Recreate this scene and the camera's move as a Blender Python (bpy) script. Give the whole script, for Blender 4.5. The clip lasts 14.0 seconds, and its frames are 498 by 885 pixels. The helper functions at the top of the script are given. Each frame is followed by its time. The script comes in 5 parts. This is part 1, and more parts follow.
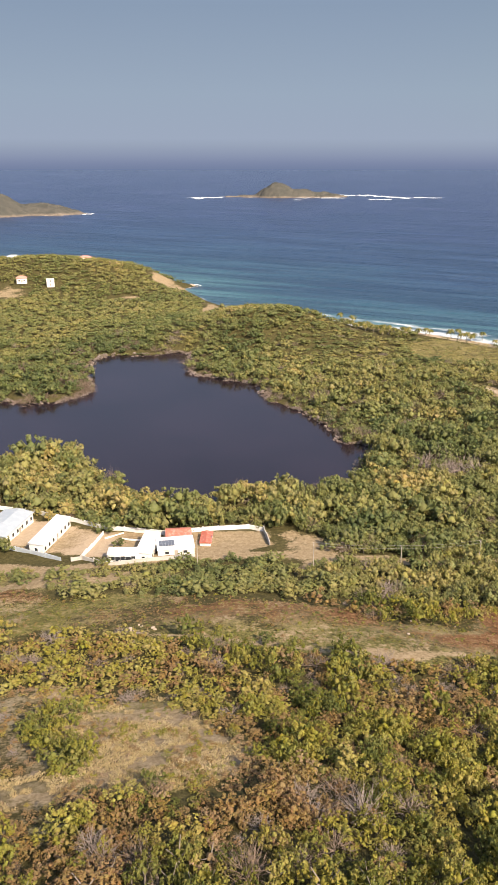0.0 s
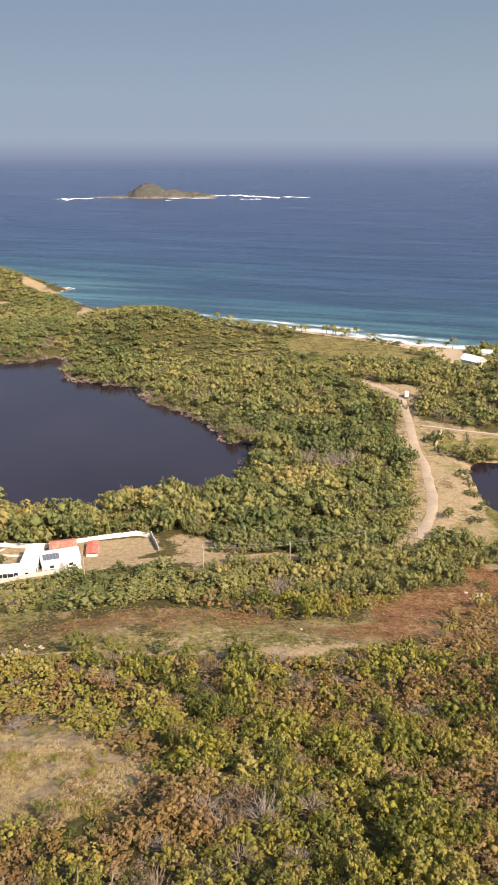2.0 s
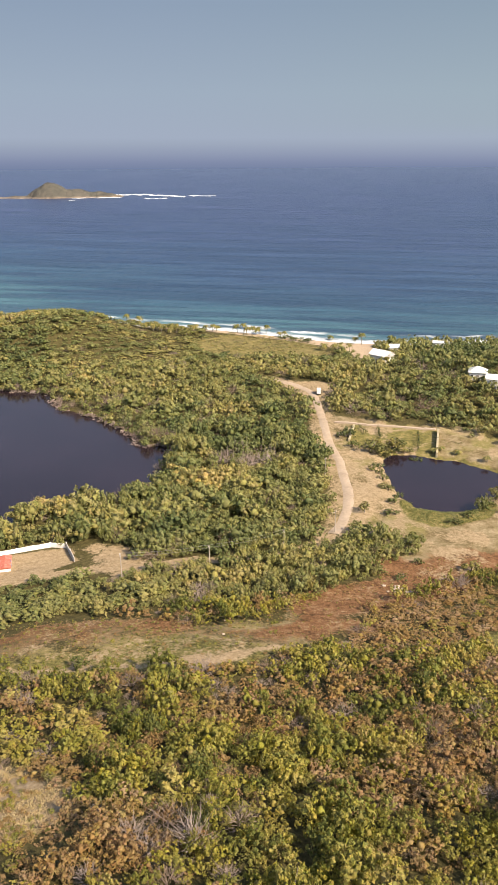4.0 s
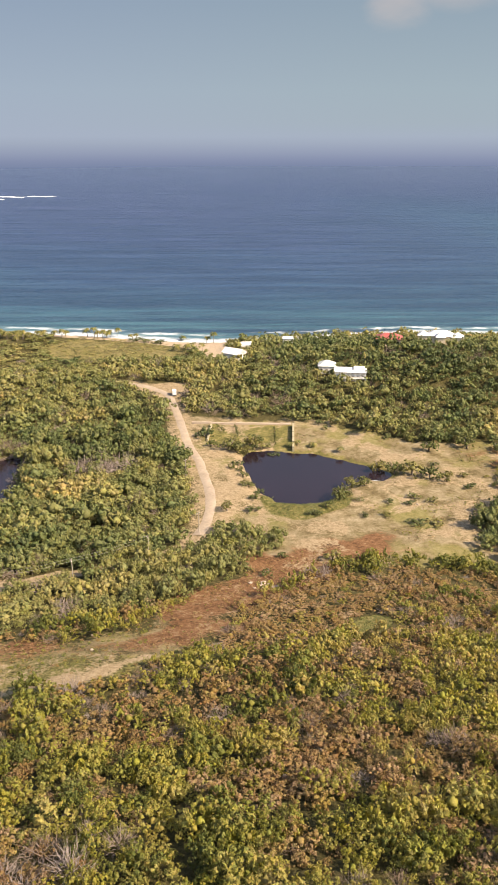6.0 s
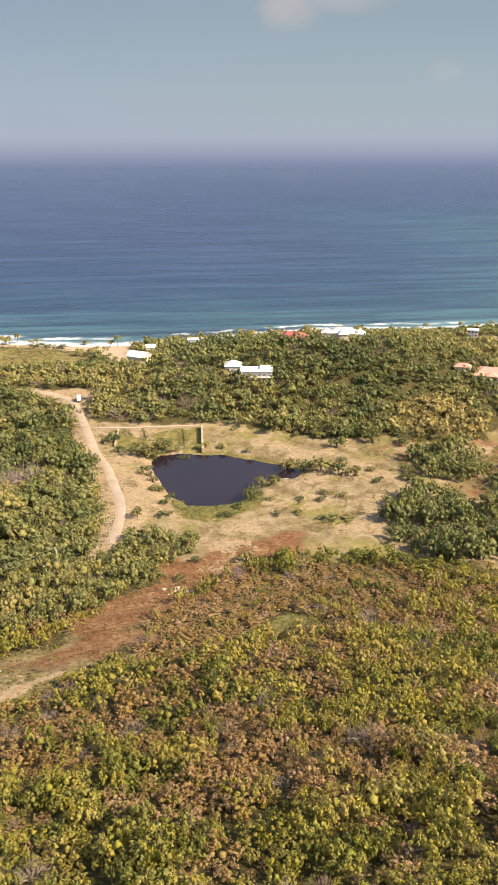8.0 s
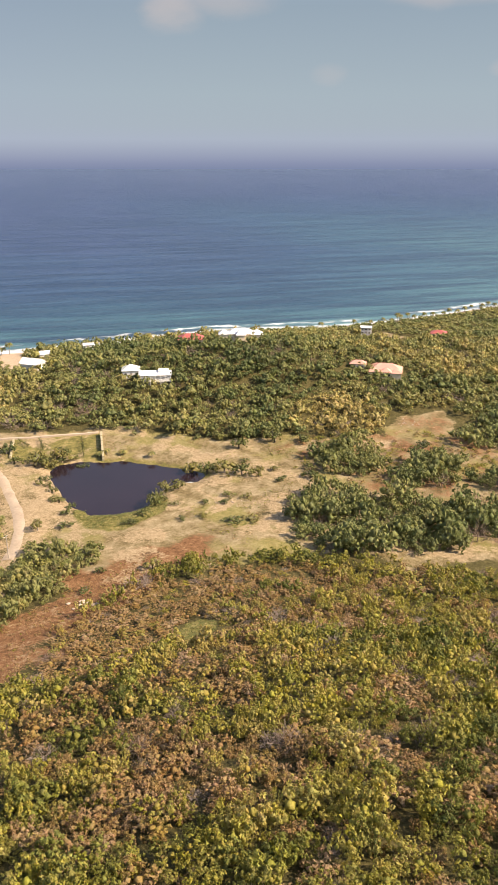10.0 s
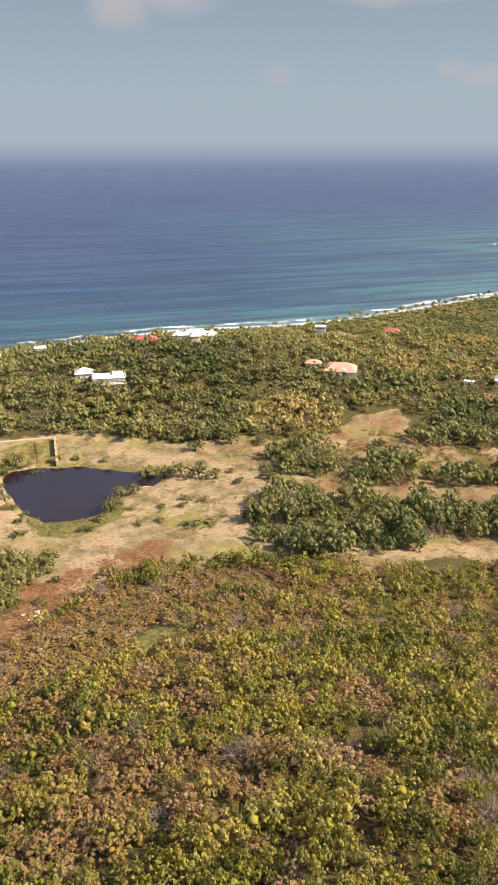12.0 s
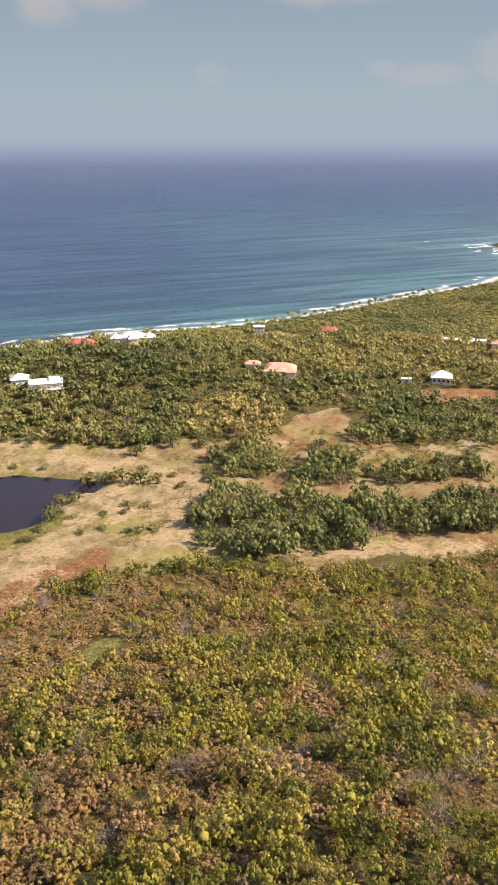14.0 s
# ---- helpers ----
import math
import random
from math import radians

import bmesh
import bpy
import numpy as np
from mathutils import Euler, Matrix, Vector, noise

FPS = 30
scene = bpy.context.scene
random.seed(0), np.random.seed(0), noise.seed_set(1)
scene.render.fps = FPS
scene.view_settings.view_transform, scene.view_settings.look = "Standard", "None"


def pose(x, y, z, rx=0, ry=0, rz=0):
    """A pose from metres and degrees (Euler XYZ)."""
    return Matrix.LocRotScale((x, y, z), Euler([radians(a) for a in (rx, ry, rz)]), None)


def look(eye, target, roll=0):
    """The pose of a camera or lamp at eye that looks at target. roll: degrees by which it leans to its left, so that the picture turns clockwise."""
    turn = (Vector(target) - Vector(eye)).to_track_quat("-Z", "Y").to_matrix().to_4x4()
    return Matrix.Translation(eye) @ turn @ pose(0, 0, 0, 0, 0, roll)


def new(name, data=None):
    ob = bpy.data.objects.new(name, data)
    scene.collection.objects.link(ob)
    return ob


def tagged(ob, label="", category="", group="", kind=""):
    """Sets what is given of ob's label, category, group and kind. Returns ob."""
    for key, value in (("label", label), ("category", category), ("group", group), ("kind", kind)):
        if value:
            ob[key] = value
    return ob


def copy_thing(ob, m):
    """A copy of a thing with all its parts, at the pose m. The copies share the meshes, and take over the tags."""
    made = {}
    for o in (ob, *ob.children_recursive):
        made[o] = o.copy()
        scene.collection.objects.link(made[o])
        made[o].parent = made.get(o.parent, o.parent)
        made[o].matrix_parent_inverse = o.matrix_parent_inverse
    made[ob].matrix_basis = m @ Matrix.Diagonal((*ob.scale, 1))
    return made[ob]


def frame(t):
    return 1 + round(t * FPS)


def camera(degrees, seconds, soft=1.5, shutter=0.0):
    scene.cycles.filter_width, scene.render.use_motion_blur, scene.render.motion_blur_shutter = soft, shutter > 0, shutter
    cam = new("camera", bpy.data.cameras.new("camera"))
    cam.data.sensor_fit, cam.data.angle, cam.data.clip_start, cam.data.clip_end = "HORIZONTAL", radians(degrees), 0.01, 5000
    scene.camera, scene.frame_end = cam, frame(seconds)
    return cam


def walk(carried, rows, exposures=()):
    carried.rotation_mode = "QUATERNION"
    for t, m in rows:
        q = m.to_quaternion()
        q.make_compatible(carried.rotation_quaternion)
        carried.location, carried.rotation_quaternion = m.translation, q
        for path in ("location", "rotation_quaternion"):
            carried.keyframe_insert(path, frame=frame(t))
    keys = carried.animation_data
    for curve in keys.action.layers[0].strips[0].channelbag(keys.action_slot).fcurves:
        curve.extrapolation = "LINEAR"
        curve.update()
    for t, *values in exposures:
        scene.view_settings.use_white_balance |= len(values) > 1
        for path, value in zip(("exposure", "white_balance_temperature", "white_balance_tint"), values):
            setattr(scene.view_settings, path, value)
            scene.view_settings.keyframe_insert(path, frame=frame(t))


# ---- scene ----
cam = camera(35.48, 14.0, soft=1.5)
# seconds, eye x, y, z, yaw, pitch, lean
ROWS = [
    (0.0, 0.00, 0.00, 120.00, -0.003, -20.693, -0.014),
    (0.5, 0.05, 0.63, 119.83, -0.843, -20.666, -0.014),
    (1.0, 0.36, 1.29, 119.66, -2.594, -20.654, 0.022),
    (1.5, 0.39, 1.78, 119.66, -6.509, -20.662, -0.053),
    (2.0, 0.56, 2.36, 119.60, -9.018, -20.658, -0.088),
    (2.2, 0.63, 2.81, 119.61, -9.908, -20.715, -0.003),
    (4.3, 1.82, 4.45, 119.94, -17.011, -20.711, 0.019),
    (4.5, 1.91, 4.44, 119.79, -18.288, -20.689, -0.005),
    (5.0, 2.03, 4.57, 120.27, -23.425, -20.764, -0.095),
    (5.5, 2.30, 4.96, 120.56, -25.157, -20.811, -0.069),
    (6.0, 2.71, 5.33, 120.69, -26.569, -20.831, 0.008),
    (6.5, 3.17, 5.67, 120.75, -27.939, -20.837, 0.089),
    (7.0, 3.70, 6.06, 120.65, -29.289, -20.827, 0.122),
    (7.5, 4.11, 6.49, 120.50, -30.721, -20.817, 0.113),
    (8.0, 4.65, 6.97, 120.21, -33.573, -20.774, 0.057),
    (8.5, 5.15, 7.35, 120.07, -36.729, -20.758, 0.047),
    (9.0, 5.54, 7.77, 119.80, -38.785, -20.704, -0.004),
    (11.5, 7.53, 9.58, 119.91, -43.499, -20.676, -0.030),
    (12.0, 7.98, 9.93, 120.05, -44.523, -20.693, -0.048),
    (12.5, 8.27, 10.16, 120.33, -45.658, -20.722, -0.084),
    (13.0, 8.57, 10.25, 120.77, -46.759, -20.766, -0.054),
    (13.5, 8.83, 10.45, 121.03, -47.911, -20.795, -0.064),
    (14.0, 9.19, 10.63, 121.10, -49.055, -20.777, -0.038),
]
EXPOSURES = [(0.0, 0.80, 7200.0, 14.5), (2.0, 0.82, 7250.0, 14.5), (5.0, 0.92, 7450.0, 14.5), (9.0, 1.01, 7700.0, 16.0), (14.0, 0.99, 7600.0, 17.0)]
walk(cam, [(t, pose(x, y, z, 90 + pitch, lean, yaw)) for t, x, y, z, yaw, pitch, lean in ROWS], EXPOSURES)

# ---- sky and sun ----
SUN_AZIMUTH, SUN_HEIGHT = 146.0, 40.0      # degrees clockwise from +y, degrees up


class Nodes:
    """A short hand for node trees."""

    def __init__(self, tree):
        self.tree = tree
        tree.nodes.clear()

    def add(self, kind, _out=0, **sets):
        node = self.tree.nodes.new(kind)
        for key, value in sets.items():
            if key.startswith("i_"):
                name = key[2:]
                socket = node.inputs[int(name)] if name.isdigit() else node.inputs[name.replace("_", " ")]
                if hasattr(value, "is_output"):
                    self.tree.links.new(value, socket)
                else:
                    socket.default_value = value
            else:
                set_plain(node, key, value)
        return node.outputs[_out] if len(node.outputs) else node

    def math(self, operation, a, b=0.0, c=0.0, clamp=False):
        return self.add("ShaderNodeMath", operation=operation, use_clamp=clamp, i_0=a, i_1=b, i_2=c)

    def ramp(self, value, stops, interpolation="LINEAR"):
        out = self.add("ShaderNodeValToRGB", i_0=value)
        ramp = out.node.color_ramp
        ramp.interpolation = interpolation
        while len(ramp.elements) < len(stops):
            ramp.elements.new(0.5)
        for element, (at, colour) in zip(ramp.elements, stops):
            element.position, element.color = at, (*colour, 1)
        return out

    def mix(self, factor, a, b, blend="MIX"):
        return self.add("ShaderNodeMix", 2, data_type="RGBA", blend_type=blend, i_0=factor, i_6=a, i_7=b)

    def noise(self, scale, detail=4.0, rough=0.55, vector=None, distortion=0.0):
        sets = dict(i_Scale=scale, i_Detail=detail, i_Roughness=rough, i_Distortion=distortion)
        sets["i_Vector"] = vector if vector is not None else self.add("ShaderNodeTexCoord", 3)
        return self.add("ShaderNodeTexNoise", **sets)

    def stretch(self, vector, degrees, along, across):
        """Turns a place about z, then stretches it: a grain that runs along that bearing."""
        turned = self.add("ShaderNodeMapping", i_Vector=vector, i_Rotation=(0, 0, radians(degrees)))
        return self.add("ShaderNodeMapping", i_Vector=turned, i_Scale=(along, across, 1))

    def between(self, value, low, high):
        return self.add("ShaderNodeMapRange", interpolation_type="SMOOTHSTEP", i_0=value, i_1=low, i_2=high, i_3=0.0, i_4=1.0)


def set_plain(node, key, value):
    """Sets one of the few plain settings of a node."""
    if key == "operation":
        node.operation = value
    elif key == "use_clamp":
        node.use_clamp = value
    elif key == "data_type":
        node.data_type = value
    elif key == "blend_type":
        node.blend_type = value
    elif key == "interpolation_type":
        node.interpolation_type = value
    elif key == "attribute_name":
        node.attribute_name = value
    elif key == "sky_type":
        node.sky_type = value
    elif key == "feature":
        node.feature = value


def build_world():
    world = bpy.data.worlds.new("sky")
    scene.world = world
    world.use_nodes = True
    n = Nodes(world.node_tree)
    sky = n.add("ShaderNodeTexSky", sky_type="NISHITA")
    s = sky.node
    s.sun_disc, s.sun_elevation, s.sun_rotation = False, radians(SUN_HEIGHT), radians(SUN_AZIMUTH)
    s.altitude, s.air_density, s.dust_density, s.ozone_density = 100, 1.0, 2.0, 1.5
    way = n.add("ShaderNodeTexCoord")
    parts = n.add("ShaderNodeSeparateXYZ", i_0=way)
    x, y, z = parts.node.outputs
    # haze over the sea: pale at the horizon, grey blue higher up; sea mist under it
    haze = n.ramp(n.math("MULTIPLY_ADD", z, 2.0, 0.2), [
        (0.0, (0.035, 0.07, 0.15)), (0.148, (0.094, 0.136, 0.236)), (0.166, (0.120, 0.160, 0.266)), (0.184, (0.152, 0.198, 0.300)), (0.207, (0.185, 0.24, 0.335)), (0.222, (0.20, 0.26, 0.36)),
        (0.32, (0.19, 0.26, 0.355)), (0.50, (0.15, 0.218, 0.318)), (0.75, (0.16, 0.25, 0.42))])
    azimuth = n.math("ARCTAN2", x, y)
    above = n.math("MULTIPLY", n.between(azimuth, radians(5), radians(40)), n.between(z, 0.0, 0.03))
    haze = n.mix(n.math("MULTIPLY", above, 0.6), haze, n.mix(1.0, haze, (1.0, 1.03, 0.90, 1), "MULTIPLY"))
    # a few soft fair weather clouds
    spots = None
    wisps = n.noise(9.0, 5.0, 0.55, n.add("ShaderNodeMapping", i_Vector=way, i_Scale=(1, 1, 2.6)))
    for az, up, wide, high, dense in ((36.4, 8.4, 2.8, 1.8, 0.42), (39.0, 9.2, 5.0, 1.6, 0.30), (55.0, 9.6, 7.5, 1.5, 0.32), (46.5, 4.6, 1.6, 0.9, 0.16),
                                      (61.0, 4.4, 3.5, 1.1, 0.22), (66.5, 5.6, 4.0, 2.4, 0.3), (58.0, 4.9, 1.6, 0.7, 0.2)):
        u = n.math("DIVIDE", n.math("SUBTRACT", azimuth, radians(az)), radians(wide))
        v = n.math("DIVIDE", n.math("SUBTRACT", z, math.sin(radians(up))), math.sin(radians(high)))
        d = n.math("ADD", n.math("MULTIPLY", u, u), n.math("MULTIPLY", v, v))
        d = n.math("MULTIPLY", n.between(n.math("MULTIPLY_ADD", wisps, -1.6, n.math("ADD", d, 0.9)), 1.0, 0.0), dense)
        spots = d if spots is None else n.math("MAXIMUM", spots, d)
    haze = n.mix(spots, haze, (0.36, 0.335, 0.345, 1))
    low = n.add("ShaderNodeBackground", i_Color=haze, i_Strength=0.90)
    high = n.add("ShaderNodeBackground", i_Color=sky, i_Strength=0.15)
    both = n.add("ShaderNodeMixShader", i_0=n.between(z, 0.2, 0.45), i_1=low, i_2=high)
    n.add("ShaderNodeOutputWorld", i_Surface=both)


build_world()
sun = new("sun", bpy.data.lights.new("sun", "SUN"))
sun.data.energy, sun.data.angle, sun.data.color = 5.0, radians(0.6), (1.0, 0.89, 0.72)
towards = Vector((math.sin(radians(SUN_AZIMUTH)) * math.cos(radians(SUN_HEIGHT)), math.cos(radians(SUN_AZIMUTH)) * math.cos(radians(SUN_HEIGHT)), math.sin(radians(SUN_HEIGHT))))
sun.matrix_world = look(towards * 900, (0, 0, 0))

# ---- materials ----
def material(name, build):
    m = bpy.data.materials.new(name)
    m.use_nodes = True
    n = Nodes(m.node_tree)
    n.add("ShaderNodeOutputMaterial", i_Surface=build(n))
    return m


def surface(n, colour, rough=0.7, bump=None, strength=0.3, depth=0.05, metal=0.0, gloss=0.4):
    sets = dict(i_Base_Color=colour, i_Roughness=rough, i_Metallic=metal, i_Specular_IOR_Level=gloss)
    if bump is not None:
        sets["i_Normal"] = n.add("ShaderNodeBump", i_Height=bump, i_Strength=strength, i_Distance=depth)
    return n.add("ShaderNodeBsdfPrincipled", **sets)


def place(n):
    return n.add("ShaderNodeNewGeometry")


def leafy(stops, by_object):
    """Foliage: the hue of each tree from its own tone, each leaf tuft a little apart from the next."""
    def build(n):
        tone = n.add("ShaderNodeObjectInfo", 5) if by_object else n.add("ShaderNodeAttribute", 2, attribute_name="tone")
        colour = n.ramp(tone, stops)
        tuft = n.add("ShaderNodeNewGeometry", 8)
        pos = place(n)
        fine = n.noise(5.5, 3, 0.7, pos)
        value = n.math("ADD", n.math("MULTIPLY_ADD", n.math("FRACT", n.math("MULTIPLY", tuft, 7.31)), 0.22, 0.58), n.math("MULTIPLY", fine, 0.62))
        shift = n.add("ShaderNodeHueSaturation", i_Hue=n.math("MULTIPLY_ADD", tuft, 0.04, 0.48), i_Saturation=n.math("MULTIPLY_ADD", n.noise(0.35, 2, 0.5, pos), 0.5, 0.72),
                      i_Value=value, i_Color=colour)
        bump = n.add("ShaderNodeBump", i_Height=n.noise(3.2, 4, 0.7, pos), i_Strength=0.6, i_Distance=0.3)
        lit = n.add("ShaderNodeBsdfPrincipled", i_Base_Color=shift, i_Roughness=0.6, i_Specular_IOR_Level=0.2, i_Normal=bump)
        back = n.add("ShaderNodeBsdfTranslucent", i_Color=shift)
        return n.add("ShaderNodeMixShader", i_0=0.29, i_1=lit, i_2=back)
    return build


DRY = [(0.00, (0.106, 0.122, 0.031)), (0.18, (0.188, 0.192, 0.041)), (0.34, (0.276, 0.248, 0.048)), (0.48, (0.300, 0.270, 0.062)), (0.62, (0.335, 0.272, 0.080)), (0.68, (0.262, 0.174, 0.066)), (0.82, (0.278, 0.176, 0.078)), (1.00, (0.365, 0.262, 0.158))]
GREEN_SHRUB = [(0.00, (0.106, 0.122, 0.031)), (0.35, (0.200, 0.198, 0.042)), (0.70, (0.266, 0.244, 0.053)), (1.00, (0.312, 0.262, 0.068))]
BROWN_SHRUB = [(0.00, (0.262, 0.174, 0.066)), (0.60, (0.278, 0.176, 0.078)), (1.00, (0.350, 0.250, 0.145))]
LUSH = [(0.00, (0.098, 0.124, 0.046)), (0.22, (0.156, 0.176, 0.062)), (0.45, (0.216, 0.218, 0.076)), (0.68, (0.286, 0.258, 0.090)), (0.84, (0.356, 0.292, 0.106)), (0.94, (0.300, 0.225, 0.122)), (1.00, (0.380, 0.296, 0.216))]
dry_leaves = material("dry_scrub_leaves", leafy(DRY, False))
green_shrub_leaves = material("green_shrub_leaves", leafy(GREEN_SHRUB, True))
brown_shrub_leaves = material("brown_shrub_leaves", leafy(BROWN_SHRUB, True))
straw_leaves = material("straw_grass", leafy([(0.0, (0.33, 0.25, 0.115)), (0.5, (0.48, 0.38, 0.20)), (1.0, (0.60, 0.49, 0.29))], False))
lush_leaves = material("woodland_leaves", leafy(LUSH, False))
lush_leaves_own = material("woodland_leaves_single", leafy([(0.0, (0.075, 0.095, 0.034)), (0.6, (0.135, 0.145, 0.048)), (1.0, (0.20, 0.18, 0.058))], True))
palm_leaves = material("palm_fronds", leafy([(0.0, (0.085, 0.10, 0.03)), (0.5, (0.17, 0.16, 0.045)), (1.0, (0.30, 0.245, 0.085))], True))


def bark_build(n):
    colour = n.ramp(n.noise(3.0, 5), [(0.3, (0.10, 0.085, 0.07)), (0.7, (0.26, 0.22, 0.19))])
    return surface(n, colour, 0.85, n.noise(14.0, 3), 0.5, 0.03)


def twig_build(n):
    tone = n.add("ShaderNodeAttribute", 2, attribute_name="tone")
    colour = n.ramp(tone, [(0.0, (0.19, 0.135, 0.10)), (0.5, (0.27, 0.215, 0.185)), (1.0, (0.34, 0.29, 0.27))])
    return surface(n, n.mix(n.math("MULTIPLY", n.noise(5.0, 4, 0.6, place(n)), 0.8), colour, (0.13, 0.095, 0.07, 1)), 0.9)


bark = material("grey_bark", bark_build)
twigs = material("bare_twigs", twig_build)


def ground_build(n):
    cover = n.add("ShaderNodeAttribute", 0, attribute_name="cover")
    extra = n.add("ShaderNodeAttribute", 0, attribute_name="extra")
    parts = n.add("ShaderNodeSeparateColor", i_0=cover)
    straw, red, sand = parts.node.outputs
    more = n.add("ShaderNodeSeparateColor", i_0=extra)
    green, beach, _ = more.node.outputs
    pos = n.add("ShaderNodeNewGeometry")
    big, mid, fine, small, grit = n.noise(0.035, 5, 0.6, pos), n.noise(0.16, 6, 0.62, pos), n.noise(0.7, 6, 0.72, pos), n.noise(1.9, 5, 0.7, pos), n.noise(4.0, 4, 0.7, pos)

    def edge(weight, wobble=0.55, low=0.36, high=0.64):
        v = n.math("ADD", weight, n.math("MULTIPLY", n.math("SUBTRACT", n.math("ADD", n.math("MULTIPLY", mid, 0.4), n.math("ADD", n.math("MULTIPLY", fine, 0.35), n.math("MULTIPLY", small, 0.25))), 0.5), wobble * 2.6))
        return n.between(v, low, high)

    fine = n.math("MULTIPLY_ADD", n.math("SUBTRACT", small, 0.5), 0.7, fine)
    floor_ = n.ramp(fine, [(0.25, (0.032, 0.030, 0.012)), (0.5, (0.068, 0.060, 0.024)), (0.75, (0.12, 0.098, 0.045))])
    grass = n.ramp(n.math("ADD", n.math("MULTIPLY", mid, 0.6), n.math("MULTIPLY", fine, 0.4)),
                   [(0.30, (0.062, 0.050, 0.024)), (0.42, (0.135, 0.103, 0.050)), (0.52, (0.212, 0.169, 0.098)), (0.64, (0.320, 0.262, 0.170))])
    grass = n.mix(n.math("MULTIPLY", n.between(big, 0.5, 0.62), 0.7), grass, n.ramp(fine, [(0.3, (0.13, 0.125, 0.04)), (0.7, (0.24, 0.21, 0.075))]))
    rust = n.ramp(n.math("ADD", n.math("MULTIPLY", mid, 0.45), n.math("MULTIPLY", fine, 0.55)),
                  [(0.36, (0.050, 0.032, 0.016)), (0.46, (0.140, 0.070, 0.034)), (0.55, (0.195, 0.108, 0.056)), (0.64, (0.30, 0.220, 0.135))])
    pale = n.ramp(fine, [(0.28, (0.18, 0.132, 0.076)), (0.5, (0.285, 0.216, 0.132)), (0.72, (0.365, 0.285, 0.188))])
    meadow = n.ramp(n.math("MULTIPLY_ADD", n.math("SUBTRACT", mid, 0.5), 0.6, fine), [(0.30, (0.07, 0.068, 0.024)), (0.48, (0.135, 0.125, 0.04)), (0.60, (0.20, 0.165, 0.065)), (0.74, (0.31, 0.245, 0.13))])
    strand = n.ramp(fine, [(0.3, (0.34, 0.26, 0.18)), (0.7, (0.44, 0.35, 0.25))])
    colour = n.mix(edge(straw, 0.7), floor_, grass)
    colour = n.mix(edge(red, 0.85, 0.38, 0.64), colour, rust)
    colour = n.mix(edge(green, 0.85, 0.38, 0.64), colour, meadow)
    colour = n.mix(edge(sand, 0.75, 0.38, 0.66), colour, pale)
    colour = n.mix(edge(beach, 0.25), colour, strand)
    colour = n.mix(n.math("MULTIPLY", n.between(grit, 0.5, 0.72), 0.55), colour, n.mix(0.5, colour, (0.02, 0.018, 0.008, 1)))
    height_ = n.math("ADD", n.math("MULTIPLY", fine, 0.7), n.math("MULTIPLY", grit, 0.3))
    return surface(n, colour, 0.95, height_, 0.9, 0.35, gloss=0.1)


ground_mat = material("ground_cover", ground_build)


